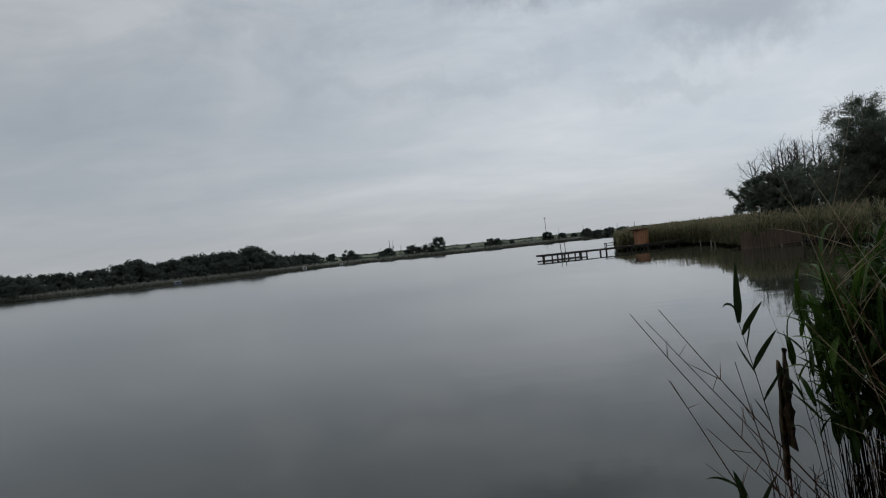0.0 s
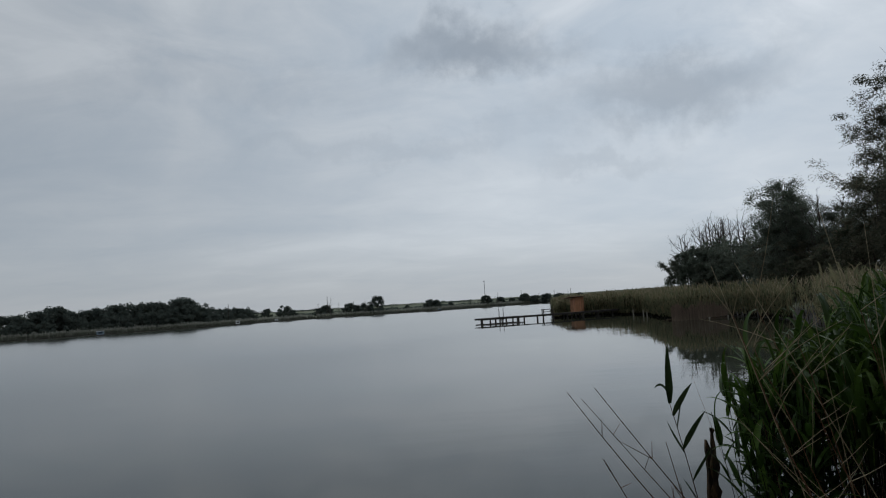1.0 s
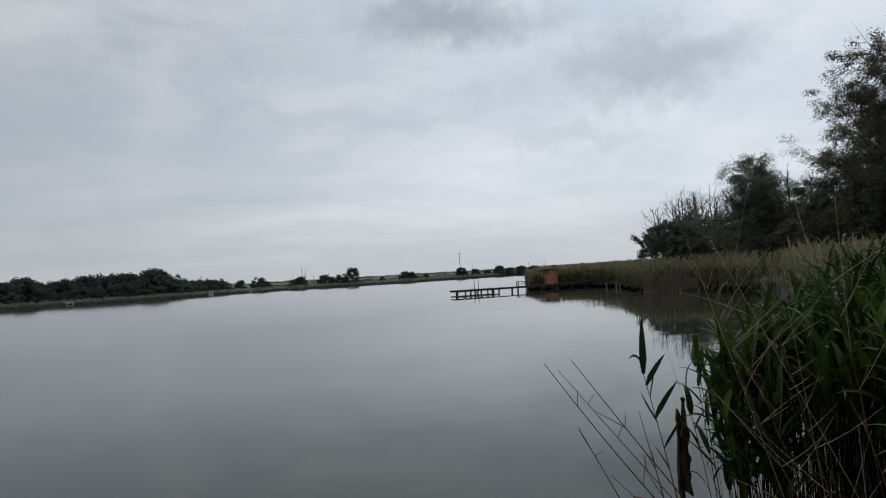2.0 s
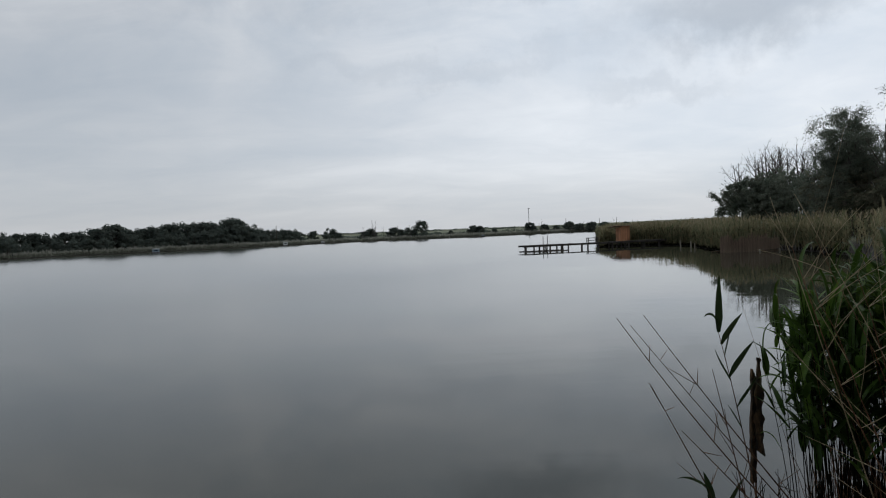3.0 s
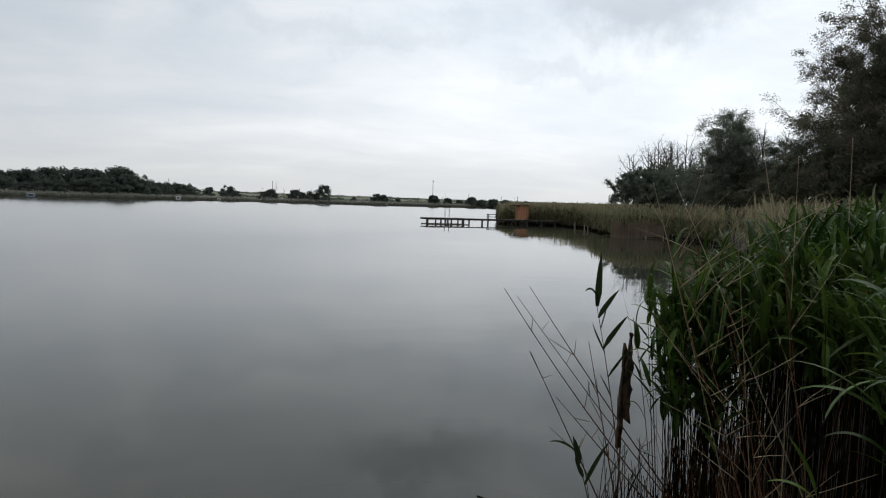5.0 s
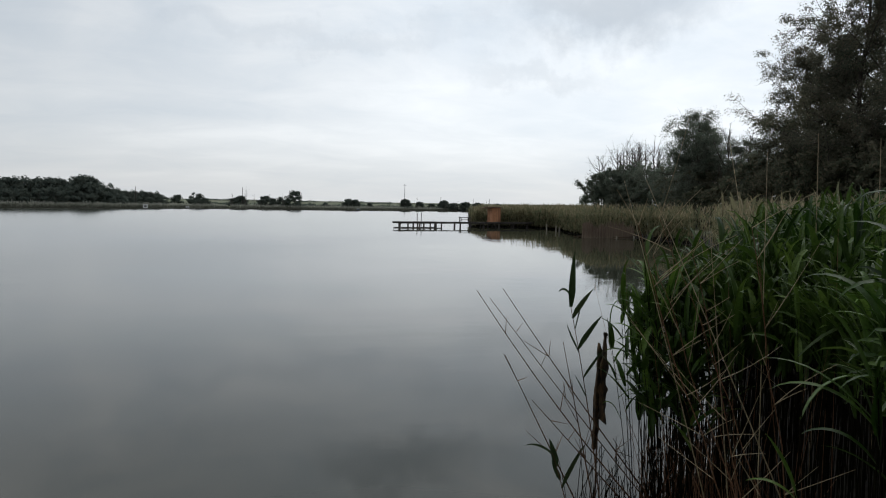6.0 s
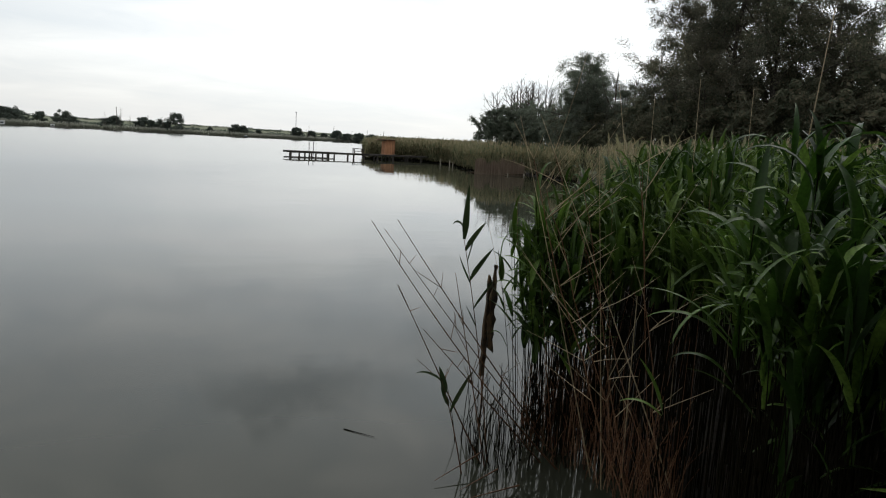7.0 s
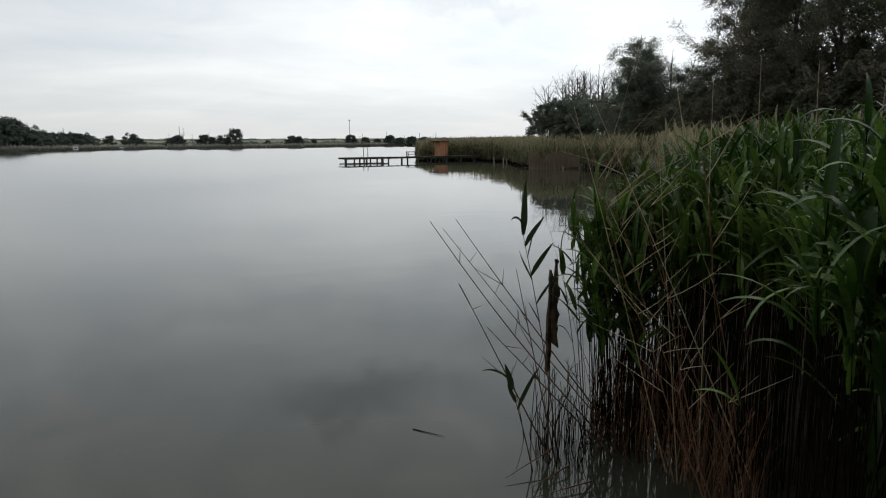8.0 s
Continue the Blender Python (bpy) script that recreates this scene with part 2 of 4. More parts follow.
def water_material():
    m, k = material("lake_water")
    co = place_of(k)
    drift = k.add("ShaderNodeMapping", {"Vector": co, "Rotation": (0, 0, radians(20)), "Scale": (0.35, 1.0, 1.0)}).outputs[0]
    small = k.noise(drift, 9.0, 3.0, 0.5)
    long = k.noise(drift, 1.1, 2.0, 0.5)
    calm = k.span(k.noise(co, 0.06, 3.0), 0.40, 0.65, 0.25, 1.0)
    # open water is ruffled by wind, the strip under the bank lies sheltered
    s = k.add("ShaderNodeSeparateXYZ", {0: co})
    open_water = k.math("SUBTRACT", s.outputs[1], k.math("MULTIPLY", s.outputs[0], 1.12))
    open_water = k.math("ADD", open_water, k.math("MULTIPLY", k.noise(co, 0.05, 3.0), 16.0))
    # near ripples as relief, the open lake as wind-driven wavelets whose long windward faces lie toward the near bank
    h = k.math("MULTIPLY", k.math("ADD", k.math("MULTIPLY", small, 0.0008), k.math("MULTIPLY", long, 0.0050)), calm)
    bump = k.add("ShaderNodeBump", {"Height": h, "Strength": 1.0, "Distance": 1.0}).outputs[0]
    chop = k.add("ShaderNodeTexNoise", {"Vector": co, "Scale": 7.0, "Detail": 2.0}).outputs["Color"]
    chop = k.add("ShaderNodeVectorMath", {0: chop, 1: (0.5, 0.5, 0.5)}, op="SUBTRACT").outputs[0]
    chop = k.add("ShaderNodeVectorMath", {0: chop, 1: (0.035, 0.035, 0.0)}, op="MULTIPLY").outputs[0]
    chop = k.add("ShaderNodeVectorMath", {0: chop, 1: (0.0, -0.036, 0.0)}, op="ADD").outputs[0]
    ruffled = k.span(open_water, 20.0, 52.0, 0.0, 1.0)
    chop = k.add("ShaderNodeVectorMath", {0: chop, "Scale": ruffled}, op="SCALE").outputs[0]
    bump = k.add("ShaderNodeVectorMath", {0: k.add("ShaderNodeVectorMath", {0: bump, 1: chop}, op="ADD").outputs[0]}, op="NORMALIZE").outputs[0]
    murk = k.mix(k.noise(co, 0.5, 3.0), (0.032, 0.036, 0.025), (0.044, 0.045, 0.032))
    surface(k, murk, k.span(open_water, 20.0, 90.0, 0.012, 0.10), bump, 0.0, IOR=1.333)
    return m


def ground_material():
    m, k = material("meadow_and_mud")
    co = place_of(k)
    s = k.add("ShaderNodeSeparateXYZ", {0: co})
    grass = k.ramp(k.noise(co, 0.02, 6.0, 0.6), [(0.3, (0.105, 0.125, 0.070)), (0.5, (0.145, 0.160, 0.092)), (0.7, (0.20, 0.195, 0.120))])
    grass = k.mix(k.span(k.noise(co, 1.5, 5.0), 0.4, 0.7, 0.0, 0.5), grass, (0.08, 0.09, 0.05))
    mud = k.ramp(k.noise(co, 4.0, 6.0), [(0.3, (0.014, 0.011, 0.008)), (0.7, (0.036, 0.028, 0.020))])
    c = k.mix(k.span(s.outputs[2], 0.25, 0.6), mud, grass)
    bump = k.add("ShaderNodeBump", {"Height": k.noise(co, 3.0, 6.0), "Strength": 0.6, "Distance": 0.08}).outputs[0]
    surface(k, c, 0.95, bump)
    return m


WATER, GROUND = water_material(), ground_material()

# ---- mesh helpers ----


class Geo:
    """Gathers quads as arrays and turns them into one mesh."""

    def __init__(self):
        self.v, self.q, self.n, self.soft = [], [], 0, []

    def add(self, v, q):
        v = np.asarray(v, float).reshape(-1, 3)
        self.v.append(v)
        self.q.append(np.asarray(q, int).reshape(-1, 4) + self.n)
        self.n += len(v)

    def mesh(self, name, mat, smooth=False):
        v, q = np.concatenate(self.v), np.concatenate(self.q)
        me = bpy.data.meshes.new(name)
        me.vertices.add(len(v))
        me.vertices.foreach_set("co", v.astype(np.float32).ravel())
        me.loops.add(q.size)
        me.loops.foreach_set("vertex_index", q.astype(np.int32).ravel())
        me.polygons.add(len(q))
        me.polygons.foreach_set("loop_start", np.arange(0, q.size, 4, dtype=np.int32))
        me.polygons.foreach_set("use_smooth", np.full(len(q), smooth))
        me.update(calc_edges=True)
        if self.soft:
            # leaves of one clump share the clump's rounded shading
            me.normals_split_custom_set_from_vertices(np.concatenate(self.soft).astype(np.float32))
        me.materials.append(mat)
        return me


def unit(a):
    return a / np.maximum(np.linalg.norm(a, axis=-1, keepdims=True), 1e-9)


def tubes(geo, p, r, sides=5):
    """Round stalks: p is (n, s, 3) centre lines, r is (n, s) radii."""
    n, s, _ = p.shape
    t = unit(np.gradient(p, axis=1))
    ref = np.where(np.abs(t[..., 2:3]) > 0.9, [1.0, 0.0, 0.0], [0.0, 0.0, 1.0])
    a = unit(np.cross(t, ref))
    b = np.cross(t, a)
    ang = np.arange(sides) * 2 * np.pi / sides
    ring = a[:, :, None] * np.cos(ang)[:, None] + b[:, :, None] * np.sin(ang)[:, None]
    v = p[:, :, None] + ring * r[:, :, None, None]
    i = np.arange(n)[:, None, None] * s * sides + np.arange(s - 1)[None, :, None] * sides
    j = np.arange(sides)[None, None, :]
    j2 = (j + 1) % sides
    geo.add(v, np.stack([i + j, i + j2, i + j2 + sides, i + j + sides], -1))


def strips(geo, p, side, fold):
    """Long leaves: a centre line with two raised edges; p, side, fold are (n, s, 3)."""
    n, s, _ = p.shape
    v = np.stack([p - side + fold, p, p + side + fold], 2)
    i = (np.arange(n)[:, None] * s * 3 + np.arange(s - 1)[None, :] * 3)[..., None]
    j = np.arange(2)[None, None, :]
    geo.add(v, np.stack([i + j, i + j + 1, i + j + 4, i + j + 3], -1))


def leaf_lines(base, az, rise, droop, length, width, twist, segs, power=2.2, roll=0.0):
    """Centre line, half-width and fold of reed leaves that rise and bend over."""
    s = np.linspace(0, 1, segs + 1)
    e = rise[:, None] - droop[:, None] * s[None] ** np.reshape(power, (-1, 1))
    h = np.stack([np.sin(az), np.cos(az), np.zeros_like(az)], -1)
    up = np.array([0, 0, 1.0])
    step = (h[:, None] * np.cos(e)[..., None] + up * np.sin(e)[..., None]) * (length / segs)[:, None, None]
    p = base[:, None] + np.concatenate([np.zeros((len(az), 1, 3)), np.cumsum(step[:, :-1], axis=1)], 1)
    t = unit(step)
    across = np.stack([np.cos(az), -np.sin(az), np.zeros_like(az)], -1)[:, None] + 0 * t
    nrm = np.cross(across, t)
    tw = roll + twist[:, None, None] * s[None, :, None]
    across, nrm = across * np.cos(tw) + nrm * np.sin(tw), nrm * np.cos(tw) - across * np.sin(tw)
    prof = np.minimum(1.0, 0.42 + 2.4 * s) * (1 - s ** 2.4) + 0.015
    w = (width[:, None] * 0.5 * prof[None])[..., None]
    return p, across * w, nrm * w * 0.35


def stem_lines(base, height, lean, az, segs):
    """Reed stems with a slight bow to one side."""
    s = np.linspace(0, 1, segs + 1)[None, :, None]
    h = np.stack([np.sin(az), np.cos(az), np.zeros_like(az)], -1)[:, None]
    return base[:, None] + np.array([0, 0, 1.0]) * s * height[:, None, None] + h * (lean * height)[:, None, None] * s ** 1.8


def reed_mass(rng, base, height, leaves, stems, per, segs, leaf_len, leaf_wide, stem_r, first=0.35, stem_segs=3, sides=3, upright=0.0):
    """Many reeds at once: stalks into one gatherer, leaves into another."""
    n = len(base)
    az = rng.uniform(0, 2 * np.pi, n)
    sp = stem_lines(base, height, rng.uniform(0.0, 0.10, n), az, stem_segs)
    taper = np.linspace(1.0, 0.45, stem_segs + 1)[None]
    tubes(stems, sp, stem_r * taper * rng.uniform(0.8, 1.2, (n, 1)), sides)
    f = (first + (1 - first) * (np.arange(per)[None] + rng.uniform(0, 0.8, (n, per))) / per).clip(0, 1)
    k = f * stem_segs
    i0 = np.minimum(k.astype(int), stem_segs - 1)
    rows = np.arange(n)[:, None]
    at = sp[rows, i0] + (sp[rows, i0 + 1] - sp[rows, i0]) * (k - i0)[..., None]
    turn = rng.uniform(0, 2 * np.pi, n)[:, None] + np.pi * np.arange(per)[None] + rng.normal(0, 0.6, (n, per))
    top = f ** 3
    # most leaves stand steep and hook over at the tip, the rest arch out
    hooked = rng.random((n, per)) < 0.62
    rise = np.radians(np.where(hooked, rng.uniform(64, 84, (n, per)), rng.uniform(42, 66, (n, per))) + 8 * top + upright).clip(0, 1.5)
    droop = np.radians(np.where(hooked, rng.uniform(95, 190, (n, per)), rng.uniform(50, 150, (n, per)) * (1 - 0.3 * top)))
    power = np.where(hooked, 3.6, 1.8).ravel()
    m = n * per
    p, a, d = leaf_lines(at.reshape(m, 3), turn.ravel(), rise.ravel(), droop.ravel(), (leaf_len * rng.uniform(0.65, 1.2, (n, per))).ravel(),
                         (leaf_wide * rng.uniform(0.6, 1.25, (n, per))).ravel(), rng.normal(0, 0.7, m), segs, power)
    strips(leaves, p, a, d)


def part(name, data, mat, parent, label="", loc=(0, 0, 0)):
    """One mesh object under a thing or a part, from a bmesh, a Geo or a mesh."""
    if isinstance(data, Geo):
        data = data.mesh(name, mat)
    elif isinstance(data, bmesh.types.BMesh):
        me = bpy.data.meshes.new(name)
        data.to_mesh(me)
        data.free()
        me.materials.append(mat)
        data = me
    ob = new(name, data)
    ob.parent, ob.location = parent, loc
    if label:
        tagged(ob, label)
    return ob


def thing(name, loc, label, category, group="", turn=0.0):
    return tagged(place_at(new(name), loc, turn), label, category, group)


def place_at(ob, loc, turn=0.0):
    ob.location, ob.rotation_euler = loc, (0, 0, radians(turn))
    return ob


def box(bm, lo, hi, bevel=0.0):
    """A box between two corners, its edges worn by bevel."""
    lo, hi = Vector(lo), Vector(hi)
    made = bmesh.ops.create_cube(bm, size=1.0, matrix=Matrix.Translation((lo + hi) / 2) @ Matrix.Diagonal((*(hi - lo), 1)))
    if bevel:
        edges = list({e for v in made["verts"] for e in v.link_edges})
        bmesh.ops.bevel(bm, geom=edges, offset=bevel, segments=1, affect="EDGES")
    return bm


def post_mesh(rng, height, radius, sides=8, lean=0.02, below=0.6):
    """An uneven round post with a worn, slightly sloping head."""
    g = Geo()
    z = np.array([-below, -0.05, height * 0.4, height * 0.8, height - 0.02, height, height])
    p = np.zeros((1, len(z), 3))
    p[0, :, 2] = z
    p[0, :, :2] += rng.normal(0, lean * radius, (len(z), 2)) + np.outer(z, rng.normal(0, lean, 2))
    r = radius * np.array([[1.05, 1.03, 1.0, 0.97, 0.95, 0.85, 0.02]])
    tubes(g, p, r * rng.uniform(0.95, 1.05, r.shape), sides)
    return g


# ---- lake, ground and shores ----
RIGHT_SHORE = [(-6, 0.2), (0.3, 0.3), (1.3, 0.8), (1.95, 1.7), (2.4, 2.1), (2.75, 2.9), (2.75, 3.5), (2.55, 4.08), (2.43, 4.50), (3.05, 4.92), (5.3, 7.0), (9.2, 13), (17.5, 25.5), (25.5, 39), (27.5, 48),
               (26.6, 49.8), (22.9, 50.3), (24.6, 58), (26.9, 66.5), (25.8, 71.8), (22, 73.4), (19.6, 73.9), (20.6, 80), (45, 120), (110, 200)]
FAR_SHORE = [(260, 430), (140, 392), (92, 352), (44, 312), (17, 292), (-5, 292), (-28, 290), (-45, 274), (-62, 238), (-90, 214), (-115, 192), (-180, 172), (-420, 150)]
LAKE = np.array([(-420, -70), (-60, -12)] + RIGHT_SHORE + [(200, 300)] + FAR_SHORE, float)


def shore_gap(x, y):
    """Metres from the waterline: positive on land, negative over water."""
    pt = np.stack([np.ravel(x), np.ravel(y)], -1)
    a, b = LAKE, np.roll(LAKE, -1, axis=0)
    best, odd = np.full(len(pt), 1e9), np.zeros(len(pt), bool)
    for (ax, ay), (bx, by) in zip(a, b):
        ab = np.array([bx - ax, by - ay])
        t = (((pt - (ax, ay)) @ ab) / (ab @ ab)).clip(0, 1)
        best = np.minimum(best, np.hypot(*(pt - (ax, ay) - t[:, None] * ab).T))
        if ay != by:
            odd ^= ((ay > pt[:, 1]) != (by > pt[:, 1])) & (pt[:, 0] < (bx - ax) * (pt[:, 1] - ay) / (by - ay) + ax)
    return np.where(odd, -best, best).reshape(np.shape(x))


def smooth(a, b, v):
    t = ((v - a) / (b - a)).clip(0, 1)
    return t * t * (3 - 2 * t)


def ground_height(x, y):
    d = shore_gap(x, y)
    far = smooth(180, 1000, np.hypot(x, y))
    land = np.minimum(0.5, 0.06 * d) + far * (5.2 + 1.6 * np.sin(x * 0.0021 + 0.6) + 0.7 * np.sin(y * 0.004 + x * 0.006)) * smooth(20, 400, d) + 1.0 * smooth(6, 40, d) * smooth(150, 220, np.hypot(x, y))
    return np.where(d > 0, land, np.maximum(-1.6, 0.25 * d))


def build_ground():
    u = np.linspace(-1, 1, 261)
    c = np.sinh(u * 6.0) / np.sinh(6.0) * 4200
    gx, gy = np.meshgrid(c + 8, c + 30, indexing="ij")
    n = len(u)
    g = Geo()
    i = np.arange(n - 1)[:, None] * n + np.arange(n - 1)[None]
    g.add(np.stack([gx, gy, ground_height(gx, gy)], -1), np.stack([i, i + n, i + n + 1, i + 1], -1))
    tagged(new("ground", g.mesh("ground", GROUND, True)), "muddy bank and grassy meadow rising to a low ridge", "ground", kind="structure")
    g = Geo()
    lo, hi = LAKE.min(0) - 5, LAKE.max(0) + 5
    g.add([(lo[0], lo[1], 0), (hi[0], lo[1], 0), (hi[0], hi[1], 0), (lo[0], hi[1], 0)], [(0, 1, 2, 3)])
    tagged(new("water", g.mesh("water", WATER)), "calm grey lake water mirroring the overcast sky", "water", kind="structure")


build_ground()


# ---- trees ----


def tree_geo(seed, h, spread, limbs, leaves, leaf, stems=1, low=0.18, hang=0.2, dense=1.0, r0=None, twigs=12, fill=0.15, airy=0.0, spray=0.0):
    """Wood and foliage of one tree: wavering trunks, limbs, twigs, and loose leaf clumps along the twigs."""
    rng = np.random.default_rng(seed)
    wood, crown = Geo(), Geo()
    spots, spread_of, along = [], [], []
    r0 = r0 or h * 0.016
    for s in range(stems):
        a0 = rng.uniform(0, 2 * np.pi)
        out = (0.0 if stems == 1 else spread * rng.uniform(0.15, 0.5))
        hh = h * (1.0 if s == 0 else rng.uniform(0.7, 0.97))
        z = np.linspace(0, 1, 10)
        trunk = np.stack([np.sin(a0) * out * z ** 1.2, np.cos(a0) * out * z ** 1.2, z * hh * 0.94], -1)
        trunk[1:, :2] += np.cumsum(rng.normal(0, 0.012 * h, (9, 2)), axis=0)
        tubes(wood, trunk[None], (r0 * (1 - 0.88 * z) ** 0.9)[None] / (1 if stems == 1 else 1.5), 7)
        for i in range(limbs // stems):
            f = low + (0.97 - low) * ((i + rng.uniform(0, 0.9)) * stems / limbs)
            k = f * 9
            j = min(int(k), 8)
            root = trunk[j] + (trunk[j + 1] - trunk[j]) * (k - j)
            az = i * 2.4 + rng.normal(0, 0.5)
            shape = (0.55 + 0.75 * np.sin(np.pi * min(1, 0.12 + f * 0.86))) * rng.uniform(0.6, 1.1)
            length = spread * shape * (1.0 if f < 0.8 else 0.75)
            el = radians(rng.uniform(15, 50) + 30 * f)
            q = np.linspace(0, 1, 6)
            hd = np.array([np.sin(az), np.cos(az), 0])
            e = el + rng.normal(0.1, 0.35) * q - hang * q ** 2 * 1.5
            limb = root + np.concatenate([[np.zeros(3)], np.cumsum((hd * np.cos(e)[:, None] + np.array([0, 0, 1]) * np.sin(e)[:, None])[1:] * length / 5, axis=0)])
            limb[1:] += np.cumsum(rng.normal(0, 0.03 * length, (5, 3)), axis=0)
            rl = r0 * 0.42 * (1 - 0.75 * f)
            tubes(wood, limb[None], (rl * (1 - 0.85 * q))[None], 5)
            for _ in range(twigs):
                w = rng.uniform(0.3, 1.0)
                kk = w * 5
                jj = min(int(kk), 4)
                b = limb[jj] + (limb[jj + 1] - limb[jj]) * (kk - jj)
                d = unit(rng.normal(0, 1, 3) + hd * 0.7 + np.array([0, 0, 0.35 - hang]))
                tl = length * rng.uniform(0.18, 0.46)
                tq = np.linspace(0, 1, 4)[:, None]
                twig = b + d * tl * tq - np.array([0, 0, 1]) * hang * tl * tq ** 2
                tubes(wood, twig[None], (rl * 0.35 * (1 - 0.8 * tq[:, 0]))[None], 3)
                for m in (0.55, 1.0):
                    spots.append(b + d * tl * m - np.array([0, 0, 1]) * hang * tl * m * m)
                    spread_of.append(0.024 * h * dense * rng.uniform(0.6, 1.3))
                    along.append(d * tl - np.array([0, 0, 1]) * hang * tl * m)
    if leaves:
        spots, spread_of, along = np.array(spots), np.array(spread_of), np.array(along)
        pick = rng.integers(0, len(spots), leaves)
        weight = rng.random(len(spots))
        high = smooth(0.38, 0.85, spots[pick][:, 2] / h)
        pick = pick[(rng.random(leaves) < weight[pick] + fill) & (weight[pick] >= 0.88 * airy * high)]
        n = len(pick)
        off = unit(rng.normal(0, 1, (n, 3)))
        c = spots[pick] + off * rng.random((n, 1)) ** 0.4 * spread_of[pick][:, None] * [1.9, 1.9, 1.4] * (1 - 0.55 * spray)
        # sprays of leaves hang along the twigs, past their ends
        reach = rng.uniform(-0.6, 0.5, (n, 1))
        c = c + spray * (along[pick] * reach - np.array([0, 0, 1]) * np.maximum(reach, 0) ** 2 * np.linalg.norm(along[pick], axis=1, keepdims=True) * 0.6)
        # blades face outward from their own clump and upward, with some scatter
        face = unit(rng.normal(0, 0.38, (n, 3)) + [0, 0, 0.5] + 1.1 * off)
        d = unit(np.cross(face, rng.normal(0, 1, (n, 3)) + [0, 0, 0.01]))
        o = np.cross(face, d)
        size = leaf * rng.uniform(0.6, 1.4, (n, 1))
        v = np.stack([c - d * size, c - o * size * 0.42, c + d * size, c + o * size * 0.42], 1)
        c[:, 2] = c[:, 2].clip(0.1, None)
        crown.add(v, np.arange(n * 4).reshape(n, 4))
        round_out = unit(off + [0, 0, 0.35] + 0.5 * unit(c * [1, 1, 0.0] + 1e-6) + 0.4 * face)
        crown.soft.append(np.repeat(round_out, 4, axis=0))
    return wood, crown


def build_tree(name, label, category, group, mat, bark, *args, **kw):
    wood, crown = tree_geo(*args, **kw)
    t = thing(name, (0, 0, 0), label, category, group)
    part("trunk", wood, bark, t)
    if crown.v:
        part("crown", crown, mat, t)
    return t


def at_bearing(az, d):
    return d * math.sin(radians(az)), d * math.cos(radians(az))


def plant(model, spots, own, sink=0.15):
    """Sets copies of a model tree: rows of bearing, metres away, height and, if given, turn; own is the model's height."""
    first = True
    rng = random.Random(len(spots) * 7 + int(own * 10))
    for az, d, h, *turn in spots:
        x, y = at_bearing(az, d)
        z = float(ground_height(np.array([x]), np.array([y]))[0]) - sink
        k = h / own
        m = pose(x, y, z, 0, 0, turn[0] if turn else rng.uniform(0, 360)) @ Matrix.Diagonal((k * rng.uniform(0.92, 1.1), k * rng.uniform(0.92, 1.1), k, 1))
        if first:
            model.matrix_basis = m
            first = False
        else:
            s = model.scale.copy()
            model.scale = (1, 1, 1)
            copy_thing(model, m)
            model.scale = s


BANK_TREES = "trees behind the reed bed"
big_a = build_tree("tree", "tall grey-green willow with a ragged crown", "tree", BANK_TREES, TREE_LEAF, BARK, 11, 18, 5.2, 30, 104000, 0.082, stems=2, hang=0.25, dense=1.15, fill=0.25, airy=0.68, spray=0.45)
plant(big_a, [(42.2, 58, 17.5), (47.8, 54, 18.5), (54.0, 56, 14.0)], 18)
big_b = build_tree("tree", "tall dark poplar with open branching crown", "tree", BANK_TREES, WILLOW_LEAF, BARK, 23, 18, 4.6, 32, 98000, 0.082, stems=1, hang=0.1, dense=1.15, fill=0.25, airy=0.68, spray=0.45)
plant(big_b, [(44.8, 56, 19), (50.6, 58, 17), (40.2, 61, 15.0)], 18)
mid = build_tree("tree", "broken-topped grey willow with hanging side branches", "tree", BANK_TREES, GREY_LEAF, BARK, 103, 13, 4.0, 26, 62000, 0.076, stems=3, low=0.3, hang=0.32, dense=1.25, fill=0.4, airy=0.34, twigs=15, spray=0.35)
plant(mid, [(33.2, 75, 12.7, -33.2), (33.9, 77, 11.4, 40.0), (36.5, 72, 9.4), (39.8, 62, 10.0)], 13)
bush = build_tree("bush", "dense dark willow bush behind the reeds", "bush", "bushes behind the reed bed", TREE_LEAF, BARK, 41, 7.5, 3.6, 30, 7600, 0.18, stems=5, low=0.04, hang=0.15, dense=1.9, twigs=5, fill=0.6, spray=0.6)
plant(bush, [(32.6, 80, 7), (34.2, 76, 7.6), (36.4, 72, 6.6), (38.6, 62, 6.6), (41, 56, 6.4),
             (43.8, 53, 6.8), (46.6, 51, 6.4), (49.4, 50, 6.8), (52.2, 49, 6.2), (55, 48, 6.6), (58, 47, 6.6), (57, 52, 10), (37, 95, 7.5), (33.8, 70, 4.2), (35.4, 69, 4.6), (37.4, 66, 4.8), (45.5, 60, 9), (50.5, 58, 9), (41.5, 72, 8.5)], 7.5)
thicket = build_tree("bush", "grey-green willow thicket at the reed bed's end", "bush", "bushes behind the reed bed", GREY_LEAF, BARK, 43, 7.5, 3.4, 36, 15000, 0.14, stems=6, low=0.03, hang=0.1, dense=1.8, twigs=5, fill=0.7, spray=0.6)
plant(thicket, [(25.7, 101, 7.0), (26.6, 99, 7.2), (27.6, 97, 7.1), (28.7, 95, 7.0), (29.9, 92, 7.0), (31.2, 88, 7.2), (24.2, 112, 2.6)], 7.5)
dead = build_tree("dead_tree", "bare dead grey tree standing above the bushes", "dead tree", "dead trees", None, DEAD_WOOD, 53, 10.5, 3.2, 30, 0, 0.1, stems=3, low=0.42, hang=-0.12, r0=0.24, twigs=5)
